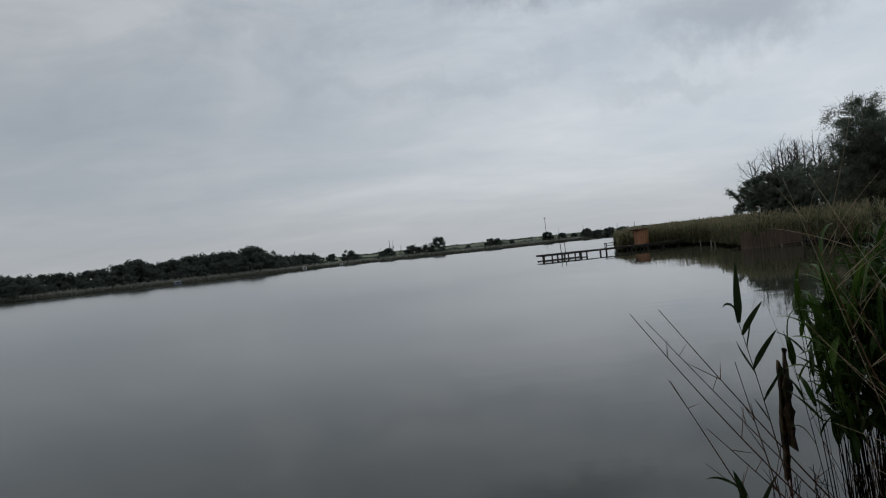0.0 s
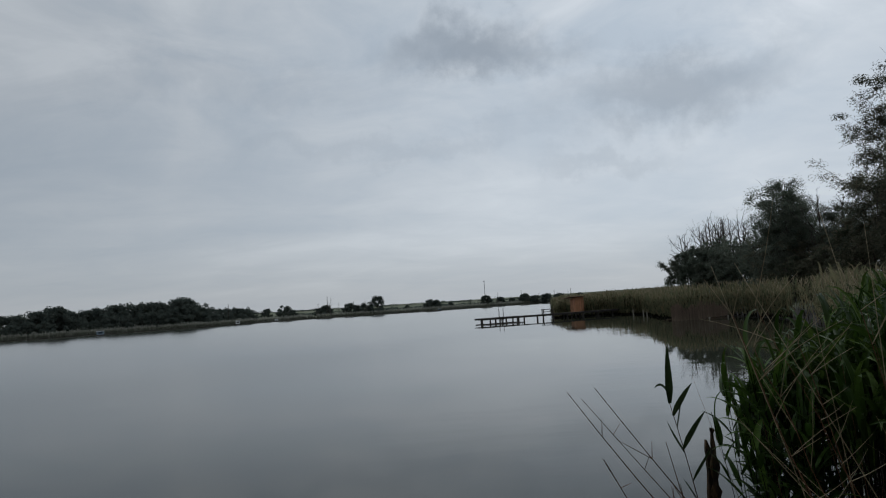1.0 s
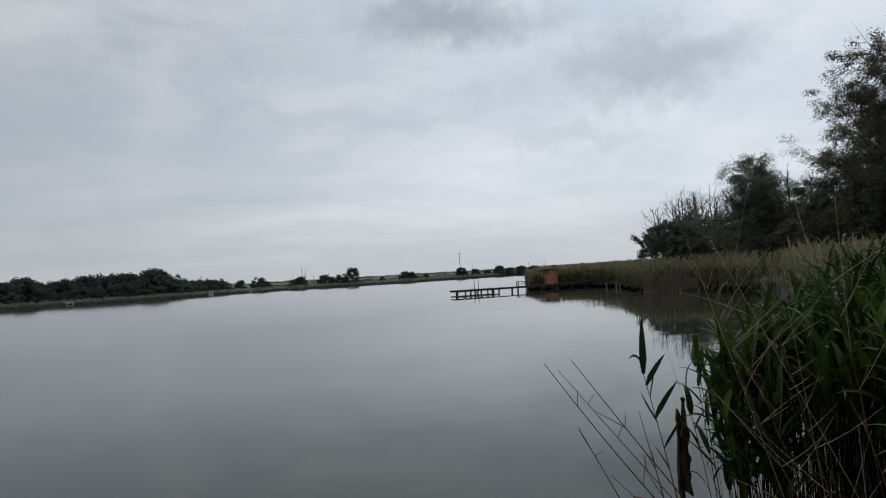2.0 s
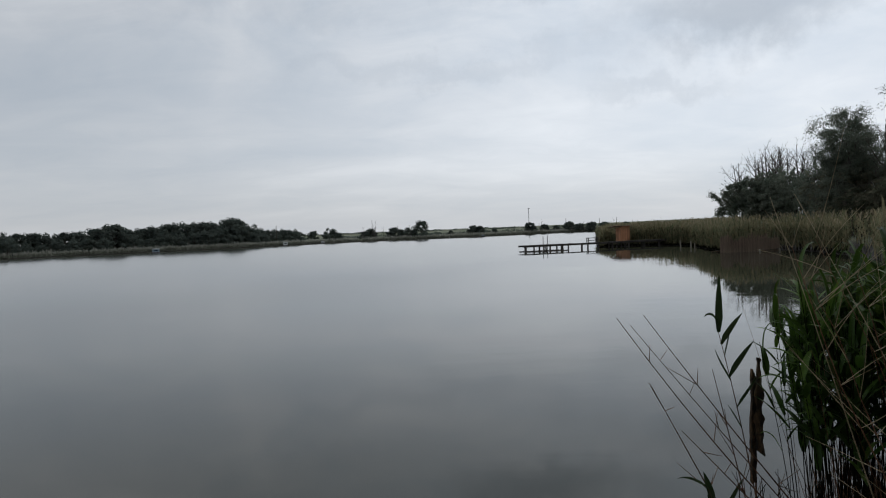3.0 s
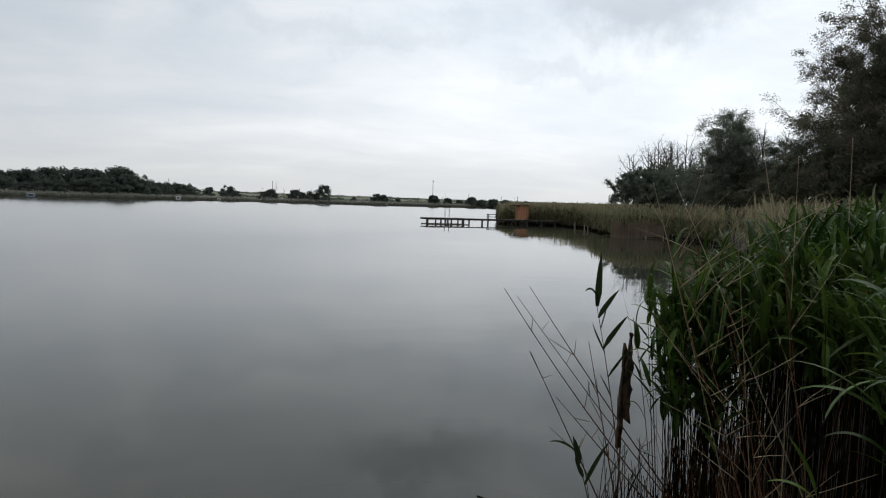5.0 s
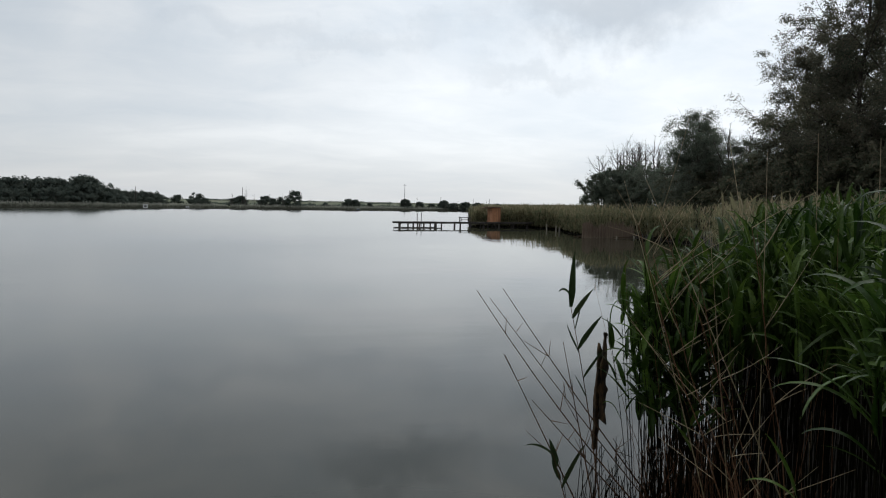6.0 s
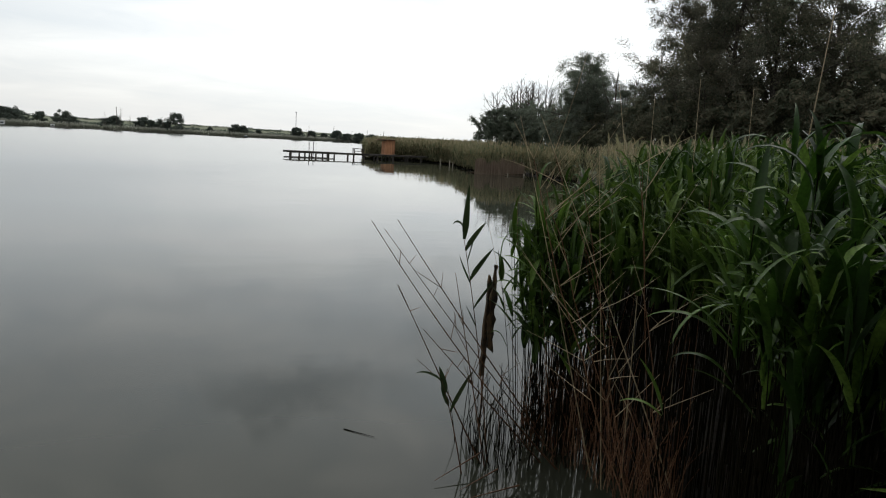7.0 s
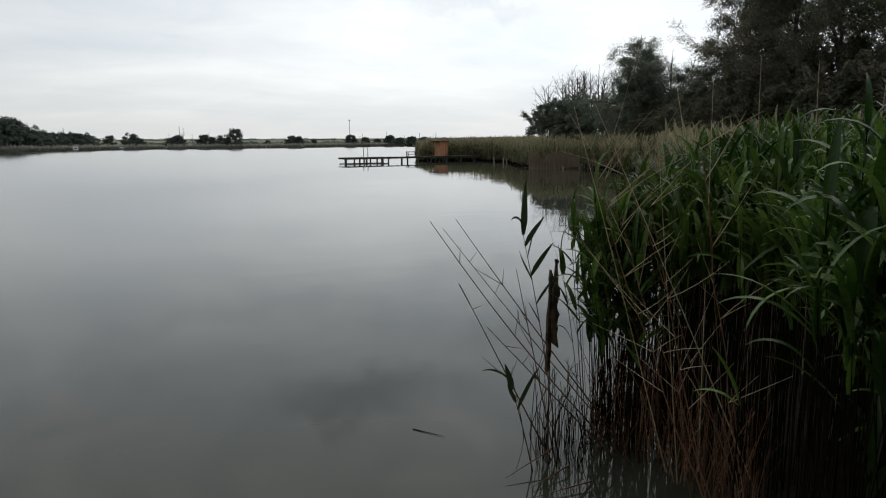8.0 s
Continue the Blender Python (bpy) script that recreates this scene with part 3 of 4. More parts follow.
plant(dead, [(27.0, 102, 11.4), (28.0, 100, 11.6), (28.5, 99, 12.6), (29.7, 99, 12.6), (30.3, 98, 11.6), (26.3, 104, 11.0), (28.9, 103, 12.0), (27.5, 104, 11.8), (29.2, 102, 12.2), (30.9, 96, 10.8), (35.9, 73, 10.8)], 10.5)
bare = build_tree("dead_tree", "thin bare tree on the far bank", "dead tree", "dead trees on the far bank", None, DEAD_WOOD, 57, 10, 2.6, 18, 0, 0.1, stems=2, low=0.3, hang=-0.1, r0=0.16, twigs=5)
plant(bare, [(10.0, 330, 7), (-4.3, 300, 8.8), (-1.3, 300, 6.5), (12.6, 345, 6), (13.6, 350, 6.5), (16, 350, 8), (-5.4, 298, 6.5), (-3.6, 299, 6.0)], 10)

# added trees behind the camera, never in view, block sky light on the reeds
shade_tree = build_tree("tree", "leafy tree out of view behind the camera, added for shade", "tree", "trees along the near bank", TREE_LEAF, BARK, 83, 11, 4.6, 24, 14000, 0.36, stems=3, low=0.08, hang=0.15, dense=1.6, twigs=6)
plant(shade_tree, [(140, 11, 14), (163, 9.5, 14), (188, 9, 14), (212, 10, 14), (235, 12, 13)], 11)

# far shore: woods, hedges and single bushes
FAR_WOOD = "trees across the lake"


def round_tree(name, label, category, group, mat, seed, h, spread, clumps, leaves, leaf):
    """A full-crowned tree or bush seen from far off: a short trunk and clumps of foliage down to the ground."""
    rng = np.random.default_rng(seed)
    wood, crown = Geo(), Geo()
    z = np.linspace(0, 1, 6)
    trunk = np.stack([np.cumsum(rng.normal(0, 0.02 * h, 6)), np.cumsum(rng.normal(0, 0.02 * h, 6)), z * h * 0.8], -1)
    tubes(wood, trunk[None], (h * 0.02 * (1 - 0.8 * z))[None], 6)
    # clumps fill a dome, the lower ones wider set
    up = rng.random(clumps) ** 0.9
    az = rng.uniform(0, 2 * np.pi, clumps)
    out = spread * np.sqrt(np.maximum(0.05, 1 - (up * 1.02 - 0.12) ** 2)) * np.sqrt(rng.uniform(0.15, 1.0, clumps))
    size = h * rng.uniform(0.09, 0.17, clumps)
    mid_of = np.stack([np.sin(az) * out, np.cos(az) * out, 0.10 * h + up * h * 0.78], -1)
    for c in mid_of[::3]:
        s = np.linspace(0, 1, 4)[:, None]
        tubes(wood, (trunk[2] + (c - trunk[2]) * s)[None], (h * 0.006 * (1 - 0.7 * s[:, 0]))[None], 3)
    pick = rng.integers(0, clumps, leaves)
    off = unit(rng.normal(0, 1, (leaves, 3)))
    c = mid_of[pick] + off * (size[pick] * rng.random(leaves) ** 0.35)[:, None] * [1.2, 1.2, 0.85]
    c[:, 2] = c[:, 2].clip(0.1, None)
    face = unit(rng.normal(0, 0.4, (leaves, 3)) + [0, 0, 0.4] + 1.1 * off)
    d = unit(np.cross(face, rng.normal(0, 1, (leaves, 3))))
    o = np.cross(face, d)
    w = leaf * rng.uniform(0.6, 1.4, (leaves, 1))
    crown.add(np.stack([c - d * w, c - o * w * 0.5, c + d * w, c + o * w * 0.5], 1), np.arange(leaves * 4).reshape(leaves, 4))
    crown.soft.append(np.repeat(unit(off + [0, 0, 0.35] + 0.7 * unit(c * [1, 1, 0.0] + 1e-6)), 4, axis=0))
    t = thing(name, (0, 0, 0), label, category, group)
    part("trunk", wood, BARK, t)
    part("crown", crown, mat, t)
    return t


far_a = round_tree("tree", "dark green broadleaf tree across the lake", "tree", FAR_WOOD, HAZED_LEAF, 61, 10, 4.2, 46, 2300, 0.42)
far_b = round_tree("tree", "rounded dark tree at the wood's edge", "tree", FAR_WOOD, HAZED_LEAF, 67, 9, 4.4, 42, 2200, 0.42)
far_c = round_tree("bush", "low green bush on the far bank", "bush", "bushes on the far bank", HAZED_LEAF, 71, 4.5, 2.5, 34, 1500, 0.32)
rr = random.Random(5)
# height of the far wood's skyline by bearing
SKYLINE = [(-48, 1.9), (-36, 1.75), (-33, 1.6), (-32, 1.63), (-30, 1.35), (-27, 1.45), (-25, 1.95), (-23.8, 1.5), (-21, 1.88), (-18, 1.95), (-16, 2.15), (-15, 1.6), (-13.6, 1.1), (-11.5, 0.95), (-10.3, 0.8)]


def skyline(az):
    return float(np.interp(az, [a for a, _ in SKYLINE], [e for _, e in SKYLINE]))


def far_top(az, d, el):
    x, y = at_bearing(az, d)
    return (2.3 + d * math.tan(radians(el)) - float(ground_height(np.array([x]), np.array([y]))[0])) * 0.99


rows_a, rows_b = [], []
az = -47.0
while az < -11.0:
    d = float(np.interp(az, [-47, -33, -25, -16, -10], [225, 238, 246, 262, 300])) + rr.uniform(0, 8)
    h = far_top(az, d, skyline(az)) * rr.uniform(0.93, 1.02)
    (rows_a if rr.random() < 0.55 else rows_b).append((az, d, h))
    rows_b.append((az + 0.5, d - 9, h * rr.uniform(0.5, 0.75)))
    rows_b.append((az + 0.45, d + 5, h * rr.uniform(0.85, 0.97)))
    az += rr.uniform(0.9, 1.2)
rows_a += [(-0.35, 300, far_top(-0.35, 300, 1.32)), (-16.1, 258, far_top(-16.1, 258, 2.15)), (-24.9, 242, far_top(-24.9, 242, 1.95))]
rows_b += [(-8.1, 305, far_top(-8.1, 305, 0.95)), (-1.3, 302, far_top(-1.3, 302, 0.8)), (-12.4, 290, far_top(-12.4, 290, 1.05)), (-11.3, 292, far_top(-11.3, 292, 1.0))]
plant(far_a, rows_a, 10, 0.3)
plant(far_b, rows_b, 9, 0.3)
plant(far_c, [(a, d, far_top(a, d, e)) for a, d, e in ((-2.8, 305, 0.78), (-4.6, 305, 0.75), (-2.1, 304, 0.6), (-9.6, 320, 0.72), (4.1, 312, 0.66), (4.8, 312, 0.6), (9.04, 330, 0.72), (10.3, 345, 0.5), (12.4, 350, 0.66), (14.2, 355, 0.55),
                                                      (13.2, 352, 0.45), (-5.2, 308, 0.55), (-7.4, 306, 0.5), (6.0, 330, 0.3), (2.2, 320, 0.28), (15.4, 350, 0.5), (17, 340, 0.45), (-13.6, 262, 0.6), (-14.4, 258, 0.75), (11.3, 360, 0.35))], 4.5, 0.2)


def build_hedges():
    """Low ragged hedge lines across the far meadow."""
    rng = np.random.default_rng(97)
    g = Geo()
    for d0, a0, a1, n, h in ((420, -11, 22, 2600, 1.1), (640, -14, 24, 5200, 1.5), (330, -6, 9, 500, 0.8)):
        a = np.radians(rng.uniform(a0, a1, n))
        d = d0 + 14 * np.sin(a * 21) + rng.normal(0, 2.0, n)
        x, y = d * np.sin(a), d * np.cos(a)
        tall = h * (0.6 + 0.5 * np.sin(a * 83) ** 2 + 0.4 * np.sin(a * 211 + 1) ** 2)
        keep = rng.random(n) < 0.35 + 0.65 * (np.sin(a * 57 + 2) > -0.3)
        c = np.stack([x, y, ground_height(x, y) + rng.random(n) * tall], -1)[keep]
        m = len(c)
        face = unit(rng.normal(0, 0.6, (m, 3)) + [0, -0.4, 0.7])
        u = unit(np.cross(face, rng.normal(0, 1, (m, 3))))
        w = np.cross(face, u)
        size = rng.uniform(0.35, 0.8, (m, 1))
        g.add(np.stack([c - u * size, c + w * size * 0.6, c + u * size, c - w * size * 0.6], 1), np.arange(m * 4).reshape(m, 4))
    tagged(new("hedgerow", g.mesh("hedgerow", HAZED_LEAF)), "low dark hedge lines across the far meadow", "hedge", kind="stuff")


build_hedges()


# ---- reed beds ----
JET_A, JET_TURN = (10.12, 67.3), 13.4
DECK = 0.70


def jetty_point(u, v, z=0.0):
    a = radians(JET_TURN)
    return (JET_A[0] + u * math.cos(a) - v * math.sin(a), JET_A[1] + u * math.sin(a) + v * math.cos(a), z)


def inside_bed(rng, n, r0, r1, a0, a1, edge=0.0, back=60.0):
    """Random spots on the right bank, by distance and bearing, set back from the water's edge."""
    r = np.sqrt(rng.uniform(r0 * r0, r1 * r1, n))
    a = np.radians(rng.uniform(a0, a1, n))
    x, y = r * np.sin(a), r * np.cos(a)
    d = shore_gap(x, y)
    keep = (d > edge) & (d < back)
    x, y, d = x[keep], y[keep], d[keep]
    return np.stack([x, y, ground_height(x, y) - 0.05], -1), d


def near_height(rng, x, y, d):
    """Reeds are lower at the water's edge and taller inside the bed."""
    return (1.72 + 0.27 * smooth(0.1, 1.2, d) + 0.30 * smooth(3.5, 11, np.hypot(x, y))) * rng.uniform(0.88, 1.06, len(x))


def by_hut(b):
    """Reeds are trodden down to a lower growth round the hut."""
    x, y, _ = jetty_point(10.9, 1.8)
    return 0.62 + 0.38 * smooth(1.4, 3.6, np.hypot(b[:, 0] - x, b[:, 1] - y))


def build_reed_bed():
    rng = np.random.default_rng(7)
    leaves, stems = Geo(), Geo()
    b, d = inside_bed(rng, 3000, 3.8, 11, 22, 64, 0.12)
    reed_mass(rng, b, near_height(rng, b[:, 0], b[:, 1], d) - b[:, 2], leaves, stems, 4, 6, 0.44, 0.052, 0.0045, 0.78)
    # broad-leaved growth inside the bed, close by
    b, d = inside_bed(rng, 900, 2.7, 5.4, 30, 75, 0.2)
    reed_mass(rng, b, near_height(rng, b[:, 0], b[:, 1], d) - b[:, 2] - 0.1, leaves, stems, 4, 7, 0.44, 0.060, 0.0045, 0.86)
    # extra reeds out of view to the right, added to block light from there
    b, d = inside_bed(rng, 560, 2.3, 4.6, 62, 112, 0.1)
    reed_mass(rng, b, near_height(rng, b[:, 0], b[:, 1], d) - b[:, 2], leaves, stems, 7, 5, 0.42, 0.045, 0.0045, 0.4)
    bed = tagged(new("reed_bed"), "dense green reeds growing along the bank", "reeds", kind="stuff")
    part("foliage", leaves, REED_LEAF_BED, bed)
    part("stalks", stems, SHADED_STEM, bed)

    leaves, stems, plumes = Geo(), Geo(), Geo()
    b1, d1 = inside_bed(rng, 3000, 10.5, 32, 24, 62)
    reed_mass(rng, b1, 2.32 * rng.uniform(0.86, 1.07, len(b1)) - b1[:, 2] * 0.6, leaves, stems, 6, 4, 0.45, 0.055, 0.006, 0.5)
    b2, d2 = inside_bed(rng, 3800, 32, 125, 12, 60)
    reed_mass(rng, b2, 2.25 * rng.uniform(0.82, 1.08, len(b2)) - b2[:, 2] * 0.6, leaves, stems, 5, 3, 0.65, 0.11, 0.012, 0.3, 1)
    b3, d3 = inside_bed(rng, 23000, 38, 90, 13, 33, 0.0, 1.8)
    reed_mass(rng, b3, (1.75 + 0.35 * d3) * by_hut(b3) * rng.uniform(0.85, 1.1, len(b3)), leaves, stems, 6, 3, 0.6, 0.10, 0.014, 0.12, 1)
    b4, _ = inside_bed(rng, 6000, 62, 88, 12.5, 24, 0.3, 7.0)
    reed_mass(rng, b4, 2.15 * by_hut(b4) * rng.uniform(0.8, 1.06, len(b4)), leaves, stems, 5, 3, 0.65, 0.12, 0.014, 0.1, 1)
    for b, share, wide, tip in ((b1, 0.8, 0.03, 2.3), (b2, 1.0, 0.075, 2.35), (b3, 0.5, 0.05, 0.0), (b4, 1.0, 0.055, 2.2)):
        tips = (np.full(len(b), tip) if tip else 1.85 + 0.35 * d3) * by_hut(b)
        keep = rng.random(len(b)) < share
        b, tips = b[keep], tips[keep]
        n = len(b)
        top = b + np.array([0, 0, 1.0]) * (tips * rng.uniform(0.88, 1.05, n))[:, None]
        p, a, f = leaf_lines(top, rng.uniform(0, 6.28, n), np.radians(rng.uniform(60, 88, n)), np.radians(rng.uniform(10, 90, n)), np.full(n, 0.30), np.full(n, wide), rng.normal(0, 1, n), 3)
        strips(plumes, p, a, f)
    bed = tagged(new("reed_field"), "wide reed field with tan seed plumes", "reeds", kind="stuff")
    part("foliage", leaves, REED_FIELD, bed)
    part("stalks", stems, SHADED_STEM, bed)
    part("plumes", plumes, PLUME, bed)

    # fringe of reeds along the far shore
    leaves, dark, stems = Geo(), Geo(), Geo()
    line = np.array(FAR_SHORE, float)
    seg = np.linalg.norm(np.diff(line, axis=0), axis=1)
    for (p0, p1, w) in zip(line[:-1], line[1:], seg):
        if min(p0[0], p1[0]) < -190 or max(p0[0], p1[0]) > 150:
            continue
        nrm = np.array([(p1 - p0)[1], -(p1 - p0)[0]]) / w
        mid = (p0 + p1) / 2 + nrm
        if shore_gap(mid[:1], mid[1:])[0] < 0:
            nrm = -nrm
        for n, o0, o1, height, gather, wide in ((int(w * 9), 0.0, 0.8, 0.8, dark, 0.3), (int(w * 12), 1.1, 3.0, 1.35, leaves, 0.3), (int(w * 3), 3.0, 11.0, 1.5, leaves, 0.5)):
            t, off = rng.random(n), rng.uniform(o0, o1, n)
            b = np.concatenate([p0 + (p1 - p0) * t[:, None] + nrm * off[:, None], np.zeros((n, 1))], 1)
            reed_mass(rng, b, (height + 0.07 * off) * rng.uniform(0.9, 1.06, n), gather, stems, 3, 2, 0.7, wide, 0.012, 0.1, 1, 3, 8.0)
    fringe = tagged(new("far_reed_fringe"), "pale reed fringe along the opposite shore", "reeds", kind="stuff")
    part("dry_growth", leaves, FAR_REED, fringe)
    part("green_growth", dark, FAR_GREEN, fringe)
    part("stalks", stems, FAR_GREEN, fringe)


build_reed_bed()


def build_near_reeds():
    """Single reed plants close to the camera, built from twelve models."""
    rng = np.random.default_rng(19)
    models = []
    for i in range(12):
        h = 2.3
        low = 0.48 if i < 4 else 0.87
        t = thing("reed_plant", (0, 0, 0), "green reed plant with long arching leaves in the bank's edge", "reed", "reed plants at the water's edge")
        g = Geo()
        sp = stem_lines(np.zeros((1, 3)), np.array([h]), np.array([rng.uniform(0, 0.09)]), rng.uniform(0, 6.28, 1), 7)
        tubes(g, sp, np.linspace(0.0055, 0.0022, 8)[None], 6)
        part("stem", g.mesh("stem", SHADED_STEM, True), SHADED_STEM, t)
        n = 6
        turn = rng.uniform(0, 6.28)
        for j in range(n):
            f = low + (1 - low) * (j + rng.uniform(0, 0.6)) / n
            k = f * 7
            a = min(int(k), 6)
            b = sp[0, a] + (sp[0, a + 1] - sp[0, a]) * (k - a)
            top = f ** 3
            hooked = rng.random() < (0.2 if i < 4 else 0.72)
            rise = rng.uniform(66, 84) if hooked else rng.uniform(40, 64)
            droop = rng.uniform(90, 185) if hooked else (rng.uniform(15, 80) if i < 4 else rng.uniform(40, 110))
            p, s, d = leaf_lines(b[None], np.array([turn + np.pi * j + rng.normal(0, 0.5)]), np.radians([min(86, rise + 6 * top)]), np.radians([droop]),
                                 np.array([0.48 * rng.uniform(0.65, 1.2)]), np.array([(0.062 if i < 4 else 0.062) * rng.uniform(0.6, 1.2)]), rng.normal(0, 0.5, 1), 9, 3.6 if hooked else 1.8)
            g = Geo()
            strips(g, p, s, d)
            part("leaf", g.mesh("leaf", REED_LEAF, True), REED_LEAF, t)
        models.append(t)
    b, d = inside_bed(rng, 2900, 2.6, 6.0, 22, 62, 0.02, 2.1)
    fringe = (d < 0.34) & (b[:, 0] < b[:, 1] * 0.69)
    far = np.hypot(b[:, 0], b[:, 1])
    order = list(np.argsort(far + 50.0 * ~fringe)[:min(110, fringe.sum())]) + list(np.argsort(far + 50.0 * fringe)[:220])
    hs = near_height(rng, b[:, 0], b[:, 1], d)
    tall = (rng.random(len(hs)) < 0.05 + 0.12 * (b[:, 0] > b[:, 1] * 0.84)) & (far > 3.3)
    hs = hs + np.where(tall, 0.3, 0.0) + 0.07 * smooth(39, 47, np.degrees(np.arctan2(b[:, 0], b[:, 1])))
    used = set()
    for i in order:
        k = int(rng.integers(0, 4)) if fringe[i] or rng.random() < 0.025 else int(rng.integers(4, 12))
        s = (hs[i] - b[i, 2]) / 2.3
        # the outermost plants lean out over the water
        out = -4.0 if fringe[i] and b[i, 0] < b[i, 1] * 0.62 else 0.0
        m = pose(*b[i], rng.normal(0, 2.5), rng.normal(out, 2.5), 0) @ pose(0, 0, 0, 0, 0, rng.uniform(0, 360)) @ Matrix.Diagonal((s, s, s, 1))
        if k in used:
            keep = models[k].matrix_basis.copy()
            models[k].matrix_basis = Matrix.Identity(4)
            copy_thing(models[k], m)
            models[k].matrix_basis = keep
        else:
            models[k].matrix_basis = m
            used.add(k)
    for k, t in enumerate(models):
        if k not in used:
            for o in (*t.children_recursive, t):
                bpy.data.objects.remove(o)


build_near_reeds()


def stalk(name, label, base, tip, radius, mat, group, sag=0.0, sides=6):
    """One stalk from root to tip, sagging a little between."""
    s = np.linspace(0, 1, 9)
    base, tip = np.array(base, float), np.array(tip, float)
    p = base + (tip - base) * s[:, None]
    p[:, 2] += sag * 4 * s * (1 - s)
    g = Geo()
    tubes(g, (p - base)[None], (radius * (1 - 0.7 * s))[None], sides)
    ob = new(name, g.mesh(name, mat, True))
    ob.location = base
    return tagged(ob, label, "reed stalk", group), p


def build_stalks():
    rng = np.random.default_rng(29)
    lean = "thin dead reed stalk leaning out over the water"
    for base, tip, r, sag in (((2.62, 3.92, -0.05), (1.10, 3.95, 1.82), 0.0075, -0.09), ((2.75, 4.25, -0.05), (1.39, 4.33, 1.78), 0.0075, -0.03), ((2.7, 4.1, -0.05), (1.25, 4.17, 1.74), 0.006, -0.02),
                              ((2.08, 4.15, -0.05), (1.32, 4.04, 1.39), 0.0068, 0.0), ((2.55, 4.05, -0.05), (1.49, 3.98, 1.10), 0.0075, 0.0), ((2.08, 4.1, -0.05), (1.74, 4.09, 1.45), 0.0065, 0.0)):
        ob, p = stalk("dead_stalk", lean, base, tip, r, RUSSET, "dead stalks over the water", sag)
        for _ in range(5):
            q = p[rng.integers(3, 8)] - np.array(base)
            d = unit(rng.normal(0, 1, 3) * [0.5, 0.3, 0.4] + [0.0, 0, 0.8])
            n = np.linspace(0, 1, 4)[:, None]
            g = Geo()
            tubes(g, (q + d * rng.uniform(0.08, 0.28) * n)[None], np.array([[0.0030, 0.0026, 0.0021, 0.0012]]), 4)
            part("side_twig", g, RUSSET, ob)
    pale = "dry straw-coloured stalk rising out of the green reeds"
    for base, tip, r in (((2.75, 3.75, 0.0), (2.16, 4.12, 2.53), 0.005), ((3.1, 3.3, 0.05), (2.28, 4.05, 2.54), 0.005), ((6.1, 7.6, 0.2), (5.61, 7.85, 3.26), 0.009), ((3.74, 3.35, 0.1), (3.86, 3.22, 3.3), 0.009),
                         ((2.9, 3.6, 0.05), (2.82, 3.57, 2.70), 0.005), ((4.0, 4.4, 0.1), (3.96, 4.45, 2.95), 0.007), ((5.0, 4.8, 0.1), (5.0, 4.9, 3.0), 0.008), ((2.66, 3.5, 0.05), (2.05, 3.0, 2.3), 0.004)):
        stalk("dry_stalk", pale, base, tip, r, DRY_STALK, "dry stalks among the reeds", 0.03)
    # crossing dry stalks in the mouth of the bed
    made = 0
    while made < 26:
        x, y = rng.uniform(2.2, 3.3), rng.uniform(2.7, 4.5)
        gap = shore_gap(np.array([x]), np.array([y]))[0]
        if not -0.05 < gap < 0.45:
            continue
        made += 1
        if made % 4:
            base, tip = (x, y, -0.05), (x + rng.normal(-0.22, 0.22), y + rng.normal(-0.1, 0.25), rng.uniform(1.3, 2.3))
        else:
            z = rng.uniform(1.2, 1.8)
            a = rng.uniform(-0.5, 0.5)
            base, tip = (x + 0.15, y, z - 0.25), (x + 0.15 - 0.45 * math.cos(a), y + 0.45 * math.sin(a), z + rng.uniform(-0.05, 0.25))
        stalk("dry_stalk", "thin dry stalk crossing others among the reeds", base, tip, rng.uniform(0.002, 0.0036), DRY_STALK if made % 4 == 0 else RED_STEM, "dry stalks among the reeds", rng.normal(0, 0.03), 5)
    # bleached stalks leaning out across the mouth of the bed, with stiff side shoots
    for base, bend, tip, r, shoots in (((2.40, 2.36, -0.05), (1.78, 2.78, 1.40), (1.60, 2.89, 2.26), 0.0052, 9), ((2.42, 2.42, -0.05), (1.86, 2.74, 1.45), (1.66, 2.85, 2.12), 0.004, 8),
                                       ((2.26, 2.44, -0.05), (1.98, 2.66, 1.3), (1.81, 2.76, 2.13), 0.0042, 7), ((2.36, 2.34, -0.05), (2.10, 2.54, 1.4), (2.01, 2.62, 2.26), 0.0045, 7),
                                       ((2.50, 2.30, -0.05), (2.02, 2.62, 1.3), (1.68, 2.84, 2.30), 0.0034, 4)):
        base, bend, tip = (np.array(v) * [0.9, 0.9, 1.0] for v in (base, bend, tip))
        bend[2], tip[2] = 0.235 + 0.9 * bend[2], 0.235 + 0.9 * tip[2]
        shoots = int(shoots * 1.5)
        s = np.linspace(0, 1, 14)[:, None]
        p = (1 - s) ** 2 * base + 2 * s * (1 - s) * bend + s * s * tip - base
        p[1:-1] += rng.normal(0, 0.006, (12, 3))
        g = Geo()
        tubes(g, p[None], (0.74 * r * (1 - 0.6 * s[:, 0]))[None], 6)
        ob = new("dry_stalk", g.mesh("dry_stalk", RED_STEM, True))
        ob.location = base
        tagged(ob, "bleached dry stalk with stiff side shoots before the reeds", "reed stalk", "dry stalks among the reeds")
        for i in range(shoots):
            q = p[int(6 + 7.9 * (i + rng.random()) / shoots)]
            a, e = radians(rng.uniform(85, 175) if rng.random() < 0.8 else rng.uniform(280, 340)), radians(rng.uniform(22, 76))
            d = np.array([math.sin(a) * math.cos(e), math.cos(a) * math.cos(e), math.sin(e)])
            n = np.linspace(0, 1, 5)[:, None]
            long = rng.uniform(0.10, 0.42)
            g = Geo()
